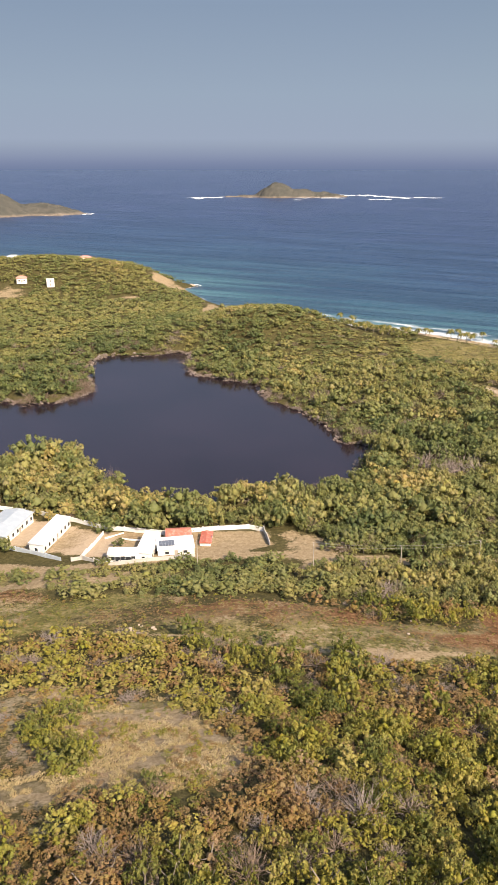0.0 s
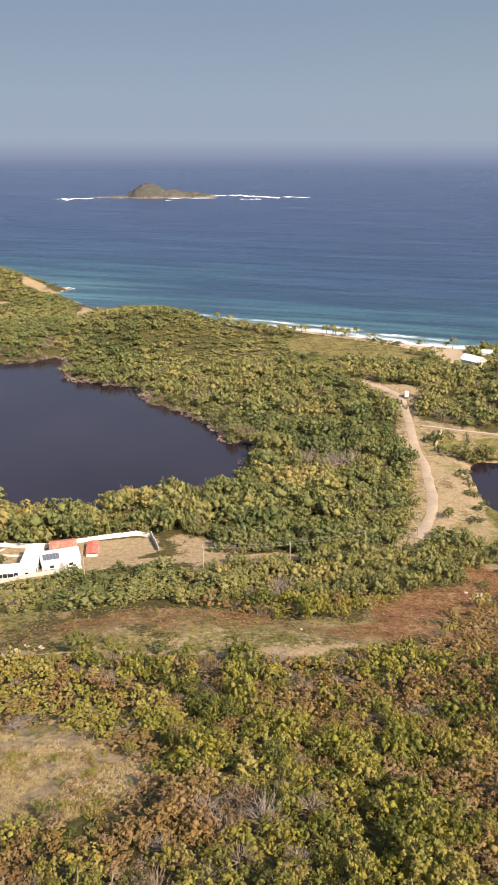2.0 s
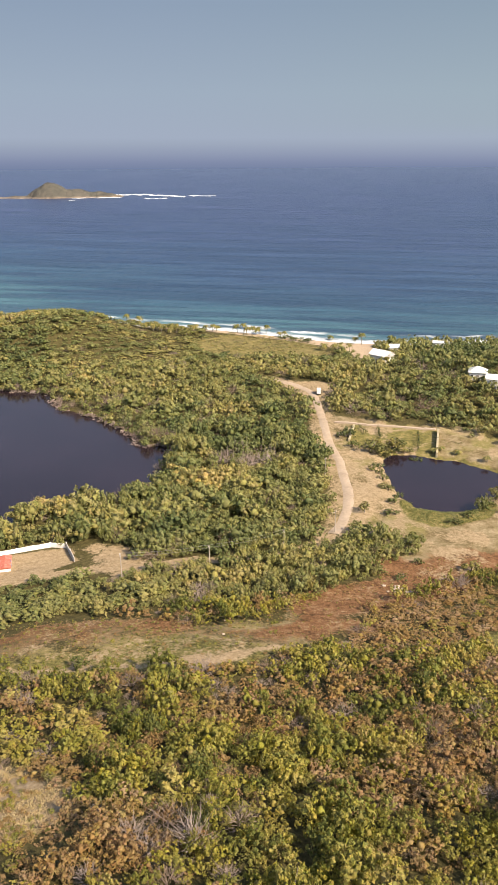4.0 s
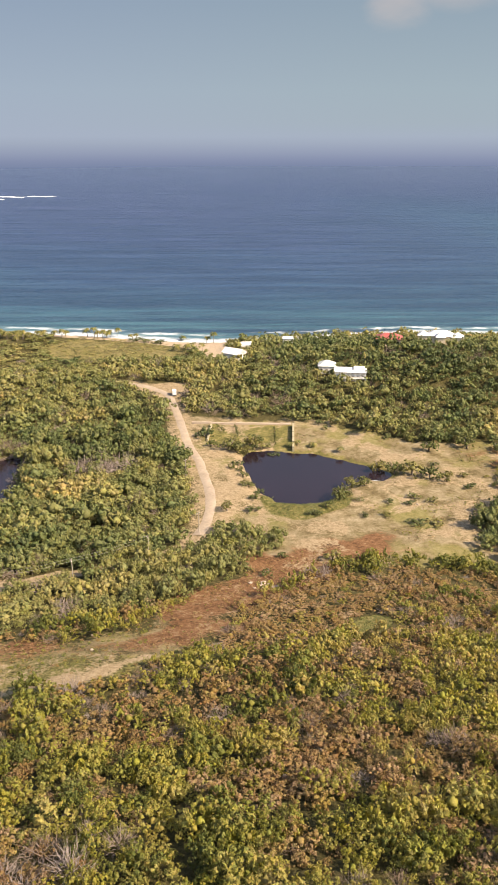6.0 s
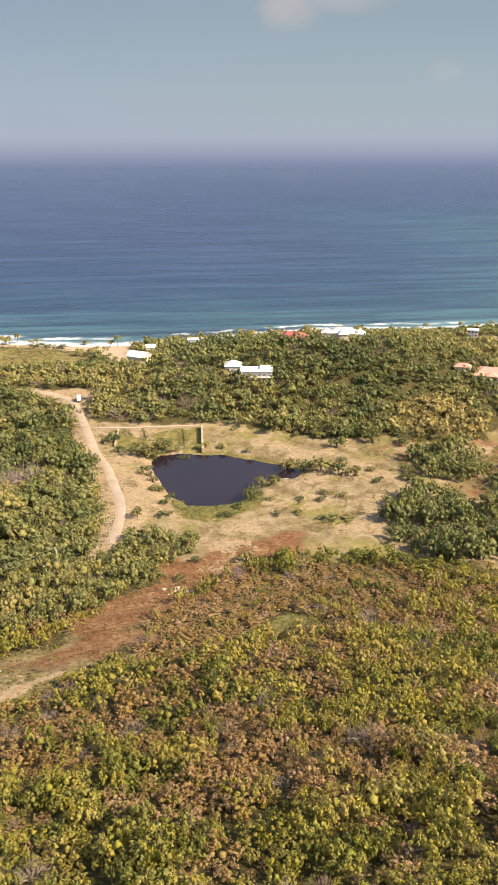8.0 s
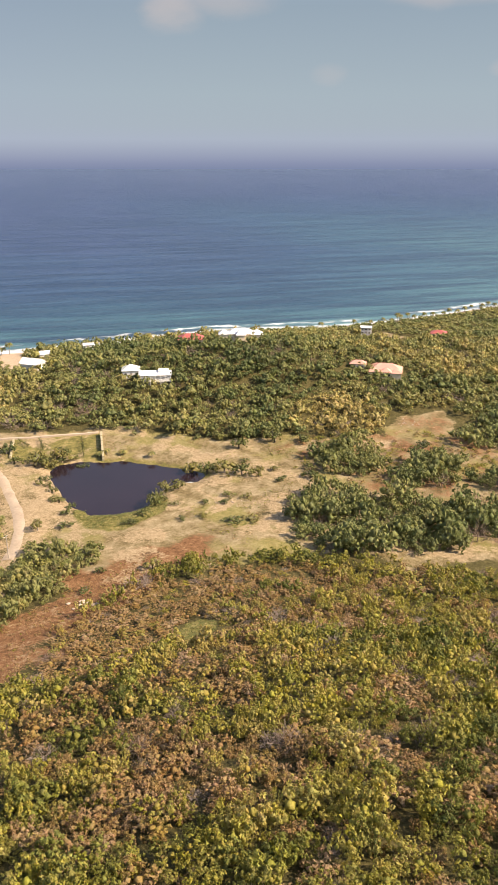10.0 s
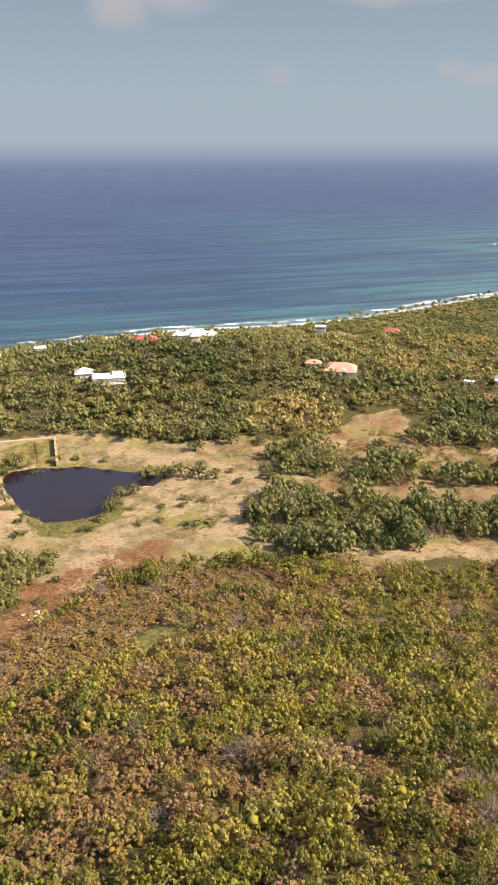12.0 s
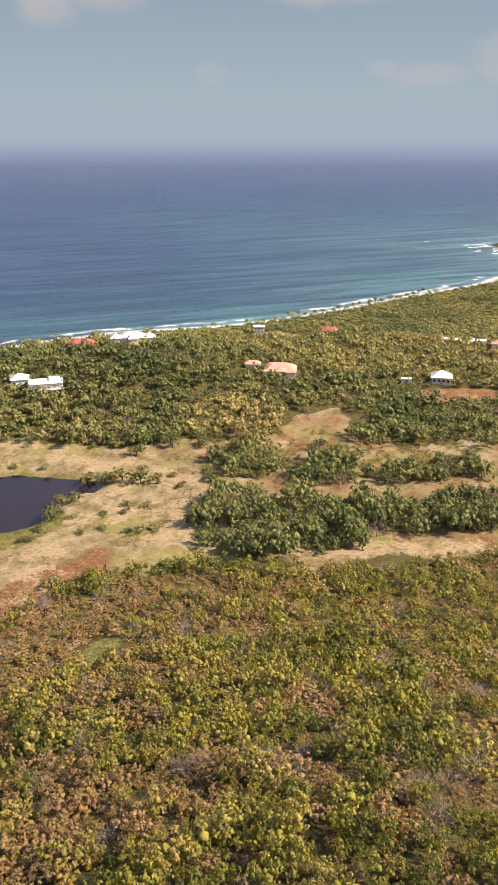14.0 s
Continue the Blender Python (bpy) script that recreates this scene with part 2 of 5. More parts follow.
def sea_build(n):
    shore = n.add("ShaderNodeAttribute", 2, attribute_name="shore")
    pos = n.add("ShaderNodeNewGeometry")
    parts = n.add("ShaderNodeSeparateXYZ", i_0=pos)
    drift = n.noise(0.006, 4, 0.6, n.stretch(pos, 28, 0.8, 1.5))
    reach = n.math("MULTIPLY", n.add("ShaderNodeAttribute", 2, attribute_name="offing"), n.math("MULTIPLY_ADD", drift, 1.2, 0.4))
    # Outermost stops are paler: distance haze painted into the water colour.
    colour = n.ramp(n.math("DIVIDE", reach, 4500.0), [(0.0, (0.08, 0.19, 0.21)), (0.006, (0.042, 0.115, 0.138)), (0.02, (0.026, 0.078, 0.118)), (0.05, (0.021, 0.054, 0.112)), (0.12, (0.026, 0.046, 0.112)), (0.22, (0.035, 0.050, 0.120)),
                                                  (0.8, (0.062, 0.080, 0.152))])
    # Dark wave shading put into the colour; the bump alone shows too little.
    streaks = n.noise(0.016, 6, 0.65, n.stretch(pos, 26, 0.22, 2.0))
    colour = n.mix(n.math("MULTIPLY", n.between(streaks, 0.42, 0.60), 0.85), colour, n.mix(0.7, colour, (0.004, 0.018, 0.05, 1)))
    lines = n.noise(0.045, 5, 0.7, n.stretch(pos, 24, 0.14, 1.9))
    colour = n.mix(n.math("MULTIPLY", n.between(lines, 0.45, 0.58), 0.8), colour, n.mix(0.7, colour, (0.004, 0.018, 0.05, 1)))
    # foam: the wash on the sand and the lines of breakers behind it
    lace = n.noise(0.09, 6, 0.65, pos)
    long_ = n.noise(0.018, 3, 0.5, pos)
    d = n.math("MULTIPLY_ADD", n.math("SUBTRACT", lace, 0.5), 13.0, shore)
    wash = n.math("MULTIPLY", n.between(d, 13.0, 5.0), 0.85)
    line = n.math("ABSOLUTE", n.math("SUBTRACT", n.math("MULTIPLY_ADD", n.math("SUBTRACT", long_, 0.5), 30.0, d), 20.0))
    breaker = n.math("MULTIPLY", n.between(line, 5.0, 0.5), n.math("MULTIPLY", n.between(long_, 0.40, 0.52), n.between(n.noise(0.04, 4, 0.6, pos), 0.40, 0.58)))
    caps = n.math("MULTIPLY", n.between(n.noise(0.05, 4, 0.7, n.stretch(pos, 30, 1.0, 2.5)), 0.735, 0.76), 0.5)
    foam = n.math("MAXIMUM", n.math("MAXIMUM", wash, breaker), caps)
    foam = n.math("MULTIPLY", foam, n.between(n.noise(0.22, 5, 0.7, pos), 0.26, 0.52))
    colour = n.mix(foam, colour, (0.60, 0.64, 0.66, 1))
    swell = n.stretch(pos, 26, 0.3, 1.2)
    waves = n.math("ADD", n.math("MULTIPLY", n.noise(0.035, 5, 0.62, swell, 0.4), 1.0), n.math("MULTIPLY", n.noise(0.35, 3, 0.6, swell), 0.25))
    rough = n.math("MULTIPLY_ADD", foam, 0.5, 0.32)
    return surface(n, colour, rough, waves, 1.0, 6.0, gloss=0.5)


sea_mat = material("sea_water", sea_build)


def pond_build(n):
    pos = n.add("ShaderNodeNewGeometry")
    colour = n.ramp(n.noise(0.02, 4, 0.6, pos), [(0.35, (0.013, 0.008, 0.011)), (0.65, (0.019, 0.012, 0.017))])
    waves = n.noise(1.6, 4, 0.6, n.add("ShaderNodeMapping", i_Vector=pos, i_Scale=(0.6, 1, 1)))
    return surface(n, colour, 0.16, waves, 0.22, 0.06, gloss=0.2)


pond_mat = material("dark_pond_water", pond_build)


def road_build(n):
    pos = n.add("ShaderNodeNewGeometry")
    fine = n.noise(1.1, 5, 0.65, pos)
    colour = n.ramp(n.math("ADD", n.math("MULTIPLY", n.noise(0.2, 4, 0.6, pos), 0.5), n.math("MULTIPLY", fine, 0.5)), [(0.3, (0.24, 0.190, 0.140)), (0.5, (0.32, 0.258, 0.195)), (0.7, (0.385, 0.318, 0.250))])
    return surface(n, colour, 0.95, fine, 0.6, 0.1, gloss=0.1)


road_mat = material("dirt_road", road_build)


def plain(name, colour, rough=0.6, wear=0.25, scale=1.2, metal=0.0, dirt=(0.20, 0.16, 0.12)):
    """Paint, plaster or sheet with stains at two scales."""
    def build(n):
        big, fine = n.noise(scale * 0.4, 5, 0.6), n.noise(scale * 6, 4, 0.65)
        worn = n.math("MULTIPLY", n.between(n.math("ADD", n.math("MULTIPLY", big, 0.65), n.math("MULTIPLY", fine, 0.35)), 0.45, 0.72), wear)
        return surface(n, n.mix(worn, (*colour, 1), (*dirt, 1)), rough, fine, 0.15, 0.02, metal)
    return material(name, build)


white_wall = plain("white_render", (0.66, 0.655, 0.635), 0.8, 0.35)
white_roof = plain("white_roof_sheet", (0.62, 0.63, 0.645), 0.5, 0.35, 0.7, dirt=(0.36, 0.33, 0.30))
grey_roof = plain("grey_blue_roof_sheet", (0.36, 0.41, 0.46), 0.45, 0.5, dirt=(0.62, 0.64, 0.66))
pale_roof = plain("pale_grey_shingles", (0.55, 0.58, 0.54), 0.6, 0.4)
red_roof = plain("red_roof_sheet", (0.34, 0.075, 0.07), 0.6, 0.45)
rusty_roof = plain("rusty_red_roof_sheet", (0.45, 0.13, 0.09), 0.6, 0.8, 2.5, dirt=(0.50, 0.40, 0.34))
pink_roof = plain("coral_roof_tiles", (0.50, 0.25, 0.20), 0.7, 0.45, 0.6, dirt=(0.62, 0.48, 0.36))
cream_wall = plain("cream_render", (0.72, 0.62, 0.45), 0.8, 0.2)
grey_wall = plain("bare_blockwork", (0.42, 0.41, 0.39), 0.9, 0.5)
blue_paint = plain("blue_paint", (0.10, 0.20, 0.42), 0.4, 0.15)
dark_glass = plain("dark_window_glass", (0.025, 0.03, 0.035), 0.12, 0.05)
solar_glass = plain("solar_panel_glass", (0.12, 0.14, 0.175), 0.25, 0.1)
black_rubber = plain("black_rubber", (0.02, 0.02, 0.02), 0.8, 0.2)
pole_wood = plain("weathered_pole_wood", (0.33, 0.29, 0.25), 0.85, 0.4)
wire_metal = plain("dull_wire", (0.30, 0.30, 0.30), 0.5, 0.2, metal=0.6)
rubble_stone = plain("pale_rubble", (0.38, 0.31, 0.24), 0.9, 0.5)
hedge_stone = plain("old_stone", (0.33, 0.29, 0.19), 0.95, 0.6, dirt=(0.10, 0.11, 0.05))


def island_build(n):
    pos = n.add("ShaderNodeNewGeometry")
    fine = n.noise(0.05, 5, 0.65, pos)
    colour = n.ramp(fine, [(0.3, (0.052, 0.054, 0.048)), (0.5, (0.072, 0.071, 0.062)), (0.7, (0.098, 0.090, 0.078))])
    high = n.add("ShaderNodeSeparateXYZ", 2, i_0=pos)
    colour = n.mix(n.between(n.math("MULTIPLY_ADD", n.noise(0.03, 3, 0.6, pos), 6.0, high), 8.5, 4.5), colour, n.ramp(fine, [(0.3, (0.08, 0.07, 0.06)), (0.7, (0.22, 0.185, 0.15))]))
    return surface(n, colour, 0.95, fine, 0.8, 4.0, gloss=0.1)


island_mat = material("island_scrub_and_rock", island_build)


def foam_build(n):
    pos = n.add("ShaderNodeNewGeometry")
    colour = n.ramp(n.noise(0.04, 4, 0.6, pos), [(0.35, (0.55, 0.62, 0.66)), (0.6, (0.84, 0.86, 0.86))])
    return surface(n, colour, 0.8, gloss=0.1)


foam_mat = material("sea_foam", foam_build)

# ---- the lie of the land ----
def smooth_noise(x, y, size, seed):
    """Value noise from 0 to 1 on arrays, with blobs of that many metres."""
    grid = np.random.RandomState(seed).rand(256, 256)
    u, v = np.asarray(x, float) / size + 91.3, np.asarray(y, float) / size + 47.9
    i, j = np.floor(u).astype(int), np.floor(v).astype(int)
    a, b = u - i, v - j
    a, b = a * a * (3 - 2 * a), b * b * (3 - 2 * b)
    i, j, i1, j1 = i % 256, j % 256, (i + 1) % 256, (j + 1) % 256
    return (grid[i, j] * (1 - a) + grid[i1, j] * a) * (1 - b) + (grid[i, j1] * (1 - a) + grid[i1, j1] * a) * b


def rounded(outline, steps=5, closed=True):
    """A smooth line through the corners of a plan."""
    p = np.array(outline, float)
    n, out = len(p), []
    for k in range(n if closed else n - 1):
        a, b, c, d = (p[(k + j) % n] for j in (-1, 0, 1, 2)) if closed else (p[min(max(k + j, 0), n - 1)] for j in (-1, 0, 1, 2))
        for s in range(steps):
            t = s / steps
            out.append(0.5 * (2 * b + (c - a) * t + (2 * a - 5 * b + 4 * c - d) * t * t + (3 * b - a - 3 * c + d) * t ** 3))
    if not closed:
        out.append(p[-1])
    return np.array(out)


def away(line, x, y, closed=True):
    """The distance of points from a line; inside a closed line it is negative."""
    x, y = np.asarray(x, float), np.asarray(y, float)
    best, inside = np.full(x.shape, 1e9), np.zeros(x.shape, bool)
    n = len(line)
    for k in range(n if closed else n - 1):
        (ax, ay), (bx, by) = line[k], line[(k + 1) % n]
        dx, dy = bx - ax, by - ay
        t = np.clip(((x - ax) * dx + (y - ay) * dy) / (dx * dx + dy * dy + 1e-9), 0, 1)
        best = np.minimum(best, np.hypot(x - ax - t * dx, y - ay - t * dy))
        if closed and ay != by:
            inside ^= ((ay > y) != (by > y)) & (x < (bx - ax) * (y - ay) / (by - ay) + ax)
    return np.where(inside, -best, best)


def step(value, low, high):
    t = np.clip((value - low) / (high - low), 0, 1)
    return t * t * (3 - 2 * t)


COAST = rounded([(-2400, 900), (-700, 880), (-330, 860), (-200, 845), (-110, 800), (-51, 735), (-58, 716), (-45, 680), (-26, 640), (10, 606), (50, 577), (71, 560), (125, 530), (165, 496), (201, 468), (259, 449),
                 (297, 440), (349, 425), (400, 394), (455, 374), (522, 361), (634, 345), (718, 331), (772, 334), (850, 305), (930, 320), (985, 395), (1008, 452), (1045, 466), (1100, 420), (1400, 330), (2400, 300)], 4, False)
LAND = np.vstack([COAST, [(2400, -2400), (-2400, -2400)]])
POND = rounded([(-126, 376), (-112, 371), (-95, 375), (-84, 392), (-90, 425), (-94, 450), (-88, 466), (-60, 469), (-38, 474), (-34, 431), (-22, 419), (0, 408), (7, 398), (10, 378), (28, 355), (38, 331), (41, 317), (51, 314),
                (50, 300), (45, 288), (45, 271), (21, 265), (-4, 263), (-9, 256), (-22, 254), (-41, 259), (-51, 272), (-60, 282), (-74, 303), (-88, 301), (-103, 293), (-135, 292), (-168, 320), (-176, 360), (-150, 382)])
SMALL_POND = rounded([(137, 275), (143, 275), (161, 263), (166, 255), (177, 237), (173, 229), (159, 233), (147, 223), (134, 224), (127, 232), (126, 246), (131, 263)])
SMALL_POND = SMALL_POND + 3.0 * np.column_stack([smooth_noise(SMALL_POND[:, 0], SMALL_POND[:, 1], 3.5, 91) - 0.5, smooth_noise(SMALL_POND[:, 0], SMALL_POND[:, 1], 3.5, 92) - 0.5])
MARSH = rounded([(147, 226), (134, 227), (126, 234), (121, 232), (119, 218), (125, 209), (136, 210), (146, 213), (152, 221)])
SAVANNA = rounded([(84, 205), (96, 226), (104, 250), (112, 279), (118, 310), (127, 330), (141, 322), (170, 300), (184, 284), (204, 255), (215, 239), (230, 237), (243, 221), (262, 212), (283, 223), (310, 209), (292, 191),
                   (292, 174), (284, 160), (290, 143), (316, 134), (290, 105), (232, 88), (199, 108), (182, 121), (169, 137), (158, 150), (140, 165), (122, 172), (105, 176), (92, 184)])
THICKETS = [rounded(p) for p in (
    [(184, 190), (202, 182), (214, 162), (228, 138), (266, 108), (240, 98), (210, 126), (196, 125), (174, 143), (164, 158), (168, 170), (177, 180)],
    [(84, 183), (98, 188), (107, 192), (111, 200), (106, 208), (98, 211), (90, 208), (80, 198)],
    [(222, 174), (240, 183), (256, 180), (254, 164), (238, 160), (228, 166)],
    [(250, 160), (268, 148), (284, 132), (280, 122), (264, 134), (248, 148)],
    [(214, 196), (220, 212), (240, 208), (234, 192), (224, 184)],
    [(278, 186), (296, 182), (300, 168), (290, 166), (280, 174)])]
STRIP = rounded([(-95, 178), (-69, 187), (-47, 176), (-13, 174), (16, 166), (41, 156), (55, 160), (66, 166), (78, 174), (90, 181), (102, 187), (112, 190), (120, 182), (106, 172), (90, 163), (76, 156), (66, 146), (58, 137), (45, 131),
                 (29, 127), (14, 133), (-1, 139), (-24, 145), (-55, 147), (-90, 150)])
RUST = rounded([(30, 152), (48, 150), (60, 160), (75, 176), (90, 190), (112, 196), (135, 190), (150, 180), (128, 176), (106, 170), (90, 162), (76, 155), (64, 145), (55, 138), (48, 142)])
BROWN = [rounded([(226, 230), (246, 224), (264, 216), (284, 224), (306, 209), (290, 194), (262, 197), (240, 207)]), rounded([(176, 138), (200, 118), (222, 98), (250, 86), (266, 100), (238, 112), (212, 130), (188, 146)])]
RED_PLOT = rounded([(352, 196), (366, 190), (384, 172), (380, 158), (362, 166), (350, 182)])
BARE = [rounded(p) for p in (
    [(14, 137), (28, 131), (45, 135), (46, 143), (38, 145), (30, 139), (22, 139)],
    [(4, 226), (11, 229), (24, 220), (21, 202), (10, 197), (6, 210)],
    [(127, 391), (149, 376), (146, 362), (136, 357), (126, 362)],
    [(108, 240), (118, 262), (124, 285), (134, 274), (128, 250), (121, 226), (106, 214), (97, 216)],
    [(168, 140), (182, 126), (200, 112), (214, 98), (222, 106), (200, 124), (184, 138)],
    [(225, 226), (246, 214), (262, 204), (252, 198), (230, 208), (214, 222)],
    [(286, 166), (300, 156), (312, 142), (300, 138), (286, 150)],
    [(-90, 734), (-56, 720), (-50, 694), (-70, 688), (-88, 708)],
    [(-36, 641), (-24, 630), (-22, 575), (-24, 545), (-36, 550), (-38, 600)],
    [(-118, 652), (-96, 656), (-92, 646), (-112, 642)],
    [(62, 152), (70, 158), (72, 152), (66, 148)],
    [(398, 352), (411, 346), (417, 332), (421, 313), (410, 305), (398, 316), (392, 334)],
    [(-216, 680), (-200, 674), (-187, 659), (-192, 646), (-216, 640)],
)]
CLEARING = rounded([(-39, 113), (-36, 114), (-30, 110), (-24, 109), (-19, 111), (-13.5, 110), (-9.4, 102), (-6.5, 100), (-2.7, 93), (-0.6, 88), (-1.2, 83), (-5.4, 79), (-12, 78), (-18.4, 79.5), (-25, 80), (-29, 76.5), (-35, 76), (-35, 83.5), (-29.6, 85),
                    (-27, 90), (-30, 98), (-35, 106)])
BRUSH = rounded([(-12, 88), (-9.3, 90), (-6.6, 87), (-5.5, 80), (-9, 79), (-11.5, 82)])          # a low thorny patch in the clearing
LOW_SCRUB = rounded([(-46, 118), (-30, 112), (-28, 98), (-27, 87), (-20, 76), (-26, 68), (-40, 72), (-50, 92)])
BUSHES = rounded([(-36.8, 107), (-35.4, 109.7), (-30, 107), (-26.3, 94.3), (-22, 87), (-21.5, 83), (-28.4, 86), (-33.5, 95.7)])          # a clump beside the clearing
GREEN_ROW = rounded([(113.8, 174), (123.5, 176), (135, 170), (151, 162), (166, 150), (158, 143), (148, 155), (131, 164), (116.7, 165)])          # fresh green shrubs at the foot of the slope
FIELD = rounded([(98, 470), (112, 500), (126, 510), (150, 494), (176, 470), (184, 448), (170, 430), (142, 436), (122, 446)])
GARDEN = [(137, 313), (170, 294), (155, 268), (143, 272), (126, 293)]
YARD = [(-96, 247), (-87, 245), (-47, 226), (-19, 226), (5, 228), (8, 215), (0, 211), (-15, 206), (-27, 204), (-41, 205), (-51, 209), (-96, 224)]
VERGE = rounded([(-96, 212), (-60, 203), (-34, 200), (-26, 190), (-50, 182), (-96, 182)])
GREEN_PATCH = rounded([(93, 132), (101, 138), (105, 133), (97, 128)])
SAND_BEACH = rounded([(62, 566), (110, 530), (146, 508), (164, 492), (186, 472), (206, 458), (202, 432), (192, 408), (182, 410), (186, 436), (176, 460), (156, 484), (126, 512), (84, 544)])
ROAD = rounded([(122, 395), (133, 378), (135, 360), (126, 323), (119, 297), (113.5, 270), (104.5, 240), (95, 222), (88, 213)], 8, False)
LANE = rounded([(88, 213), (78, 206), (66, 202), (48, 203), (26, 206)], 6, False)
TRACK = rounded([(-95, 206), (-62, 199), (-44, 201), (-30, 204), (0, 207), (26, 206)], 6, False)
TRACK_LOW = rounded([(-95, 186), (-62, 186), (-34, 189)], 5, False)
PATH = rounded([(-30, 146), (-10, 143), (2, 139), (14, 136), (28, 133), (46, 138)], 6, False)


def ridge(x, y, cx, cy, az, along, across, high):
    a = radians(az)
    u, v = (x - cx) * math.cos(a) - (y - cy) * math.sin(a), (x - cx) * math.sin(a) + (y - cy) * math.cos(a)
    return high * np.exp(-(u / along) ** 2 - (v / across) ** 2)


def height(x, y):
    """The height of the ground over the sea."""
    x, y = np.asarray(x, float), np.asarray(y, float)
    r = np.hypot(x, y)
    z = np.interp(r, [0, 30, 60, 80, 100, 120, 140, 160, 180, 200, 220, 240, 280, 400], [66, 58, 49, 42, 34.5, 28, 22, 16.5, 11, 6.5, 3.8, 2.6, 1.8, 1.6])
    z = z + ridge(x, y, 275, 318, 41, 90, 55, 17.5) + ridge(x, y, 10, 525, 0, 60, 45, 17) + ridge(x, y, -190, 740, 5, 130, 60, 23) + ridge(x, y, 430, 230, 60, 140, 70, 5) + ridge(x, y, 96, 58, 0, 42, 42, 8)
    z = z + ridge(x, y, 1045, 430, 0, 45, 40, 17) + (smooth_noise(x, y, 17, 3) - 0.5) * 1.2 + (smooth_noise(x, y, 5, 4) - 0.5) * 0.5
    inland = -away(LAND, x, y)
    z = z * step(inland, 2, 40) + 1.6 * step(inland, 0, 14) * (1 - step(inland, 2, 40)) - 3.0 * step(-inland, -1, 14)
    for shore in (POND, SMALL_POND):
        d = away(shore, x, y)
        z = z * step(d, 0.5, 7) + 0.45 * (1 - step(d, 0.5, 7)) * step(d, -1, 2) - 1.2 * step(-d, -1, 4)
    return z


def mesh_object(name, verts, faces, mat, smooth=False):
    """An object from arrays of corners and of triangles or quads."""
    verts, faces = np.asarray(verts, np.float32), np.asarray(faces, np.int32)
    me = bpy.data.meshes.new(name)
    me.vertices.add(len(verts))
    me.vertices.foreach_set("co", verts.ravel())
    k = faces.shape[1]
    me.loops.add(faces.size)
    me.loops.foreach_set("vertex_index", faces.ravel())
    me.polygons.add(len(faces))
    me.polygons.foreach_set("loop_start", np.arange(0, faces.size, k, dtype=np.int32))
    me.polygons.foreach_set("use_smooth", np.full(len(faces), smooth))
    me.update(calc_edges=True)
    me.materials.append(mat)
    return new(name, me)


def add_values(ob, name, values):
    ob.data.attributes.new(name, "FLOAT", "POINT").data.foreach_set("value", np.asarray(values, np.float32))


def add_colours(ob, name, r, g, b):
    data = np.stack([r, g, b, np.ones(len(r))], 1).astype(np.float32)
    ob.data.attributes.new(name, "FLOAT_COLOR", "POINT").data.foreach_set("color", data.ravel())


def sheet(xs, ys):
    gx, gy = np.meshgrid(xs, ys)
    w, h = len(xs), len(ys)
    base = (np.arange(h - 1)[:, None] * w + np.arange(w - 1)[None]).ravel()
    return gx.ravel(), gy.ravel(), np.stack([base, base + 1, base + w + 1, base + w], 1)


def spread(points):
    """Grid lines from stretches (start, stop, spacing)."""
    return np.unique(np.concatenate([np.arange(a, b + 0.01, s) for a, b, s in points]).round(3))


def within(outline, x, y, soft=3.0):
    return step(-away(outline, x, y), -soft, soft)


xs = spread([(-2400, -400, 100), (-400, -130, 6), (-130, 320, 2.5), (320, 620, 5), (620, 1100, 12), (1100, 2400, 100)])
ys = spread([(-2400, 0, 100), (0, 60, 10), (60, 330, 2.4), (330, 620, 4), (620, 920, 8), (920, 2400, 100)])
gx, gy, quads = sheet(xs, ys)
gz = height(gx, gy)
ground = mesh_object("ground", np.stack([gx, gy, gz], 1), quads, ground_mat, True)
tagged(ground, "dry hillside, meadow and shore ground, straw and rust coloured", "ground", kind="structure")
px, py = gx, gy          # the plan's outlines, frayed at three scales
for size, reach, seed in ((23, 15.0, 61), (9, 8.0, 63), (3.7, 3.4, 65)):
    px, py = px + reach * (smooth_noise(gx, gy, size, seed) - 0.5), py + reach * (smooth_noise(gx, gy, size, seed + 1) - 0.5)
tint = smooth_noise(gx, gy, 26, 11)
patchy = 0.5 * smooth_noise(px, py, 8, 67) + 0.5 * smooth_noise(px, py, 3, 68)
straw = np.maximum.reduce([within(SAVANNA, px, py), within(VERGE, px, py, 4.0) * 0.7, within(LOW_SCRUB, px, py, 4.0) * 0.5, within(STRIP, px, py, 4.0) * (0.35 + 0.4 * smooth_noise(px, py, 11, 69)), within(CLEARING, gx * 0.6 + px * 0.4, gy * 0.6 + py * 0.4, 3.0), within(FIELD, px, py) * 0.6])
rust = np.maximum.reduce([within(RUST, px, py, 6.0), within(RED_PLOT, gx, gy), *(within(p, px, py, 5.0) * (0.20 + 0.5 * patchy) for p in BROWN), within(STRIP, px, py, 4.0) * (0.22 + 0.45 * step(tint, 0.45, 0.75)), within(SAVANNA, px, py) * step(0.6 * smooth_noise(px, py, 24, 12) + 0.4 * smooth_noise(px, py, 7, 66), 0.52, 0.72) * 0.22, within(SAVANNA, px, py) * step(gx, 185, 225) * (0.25 + 0.45 * patchy)])
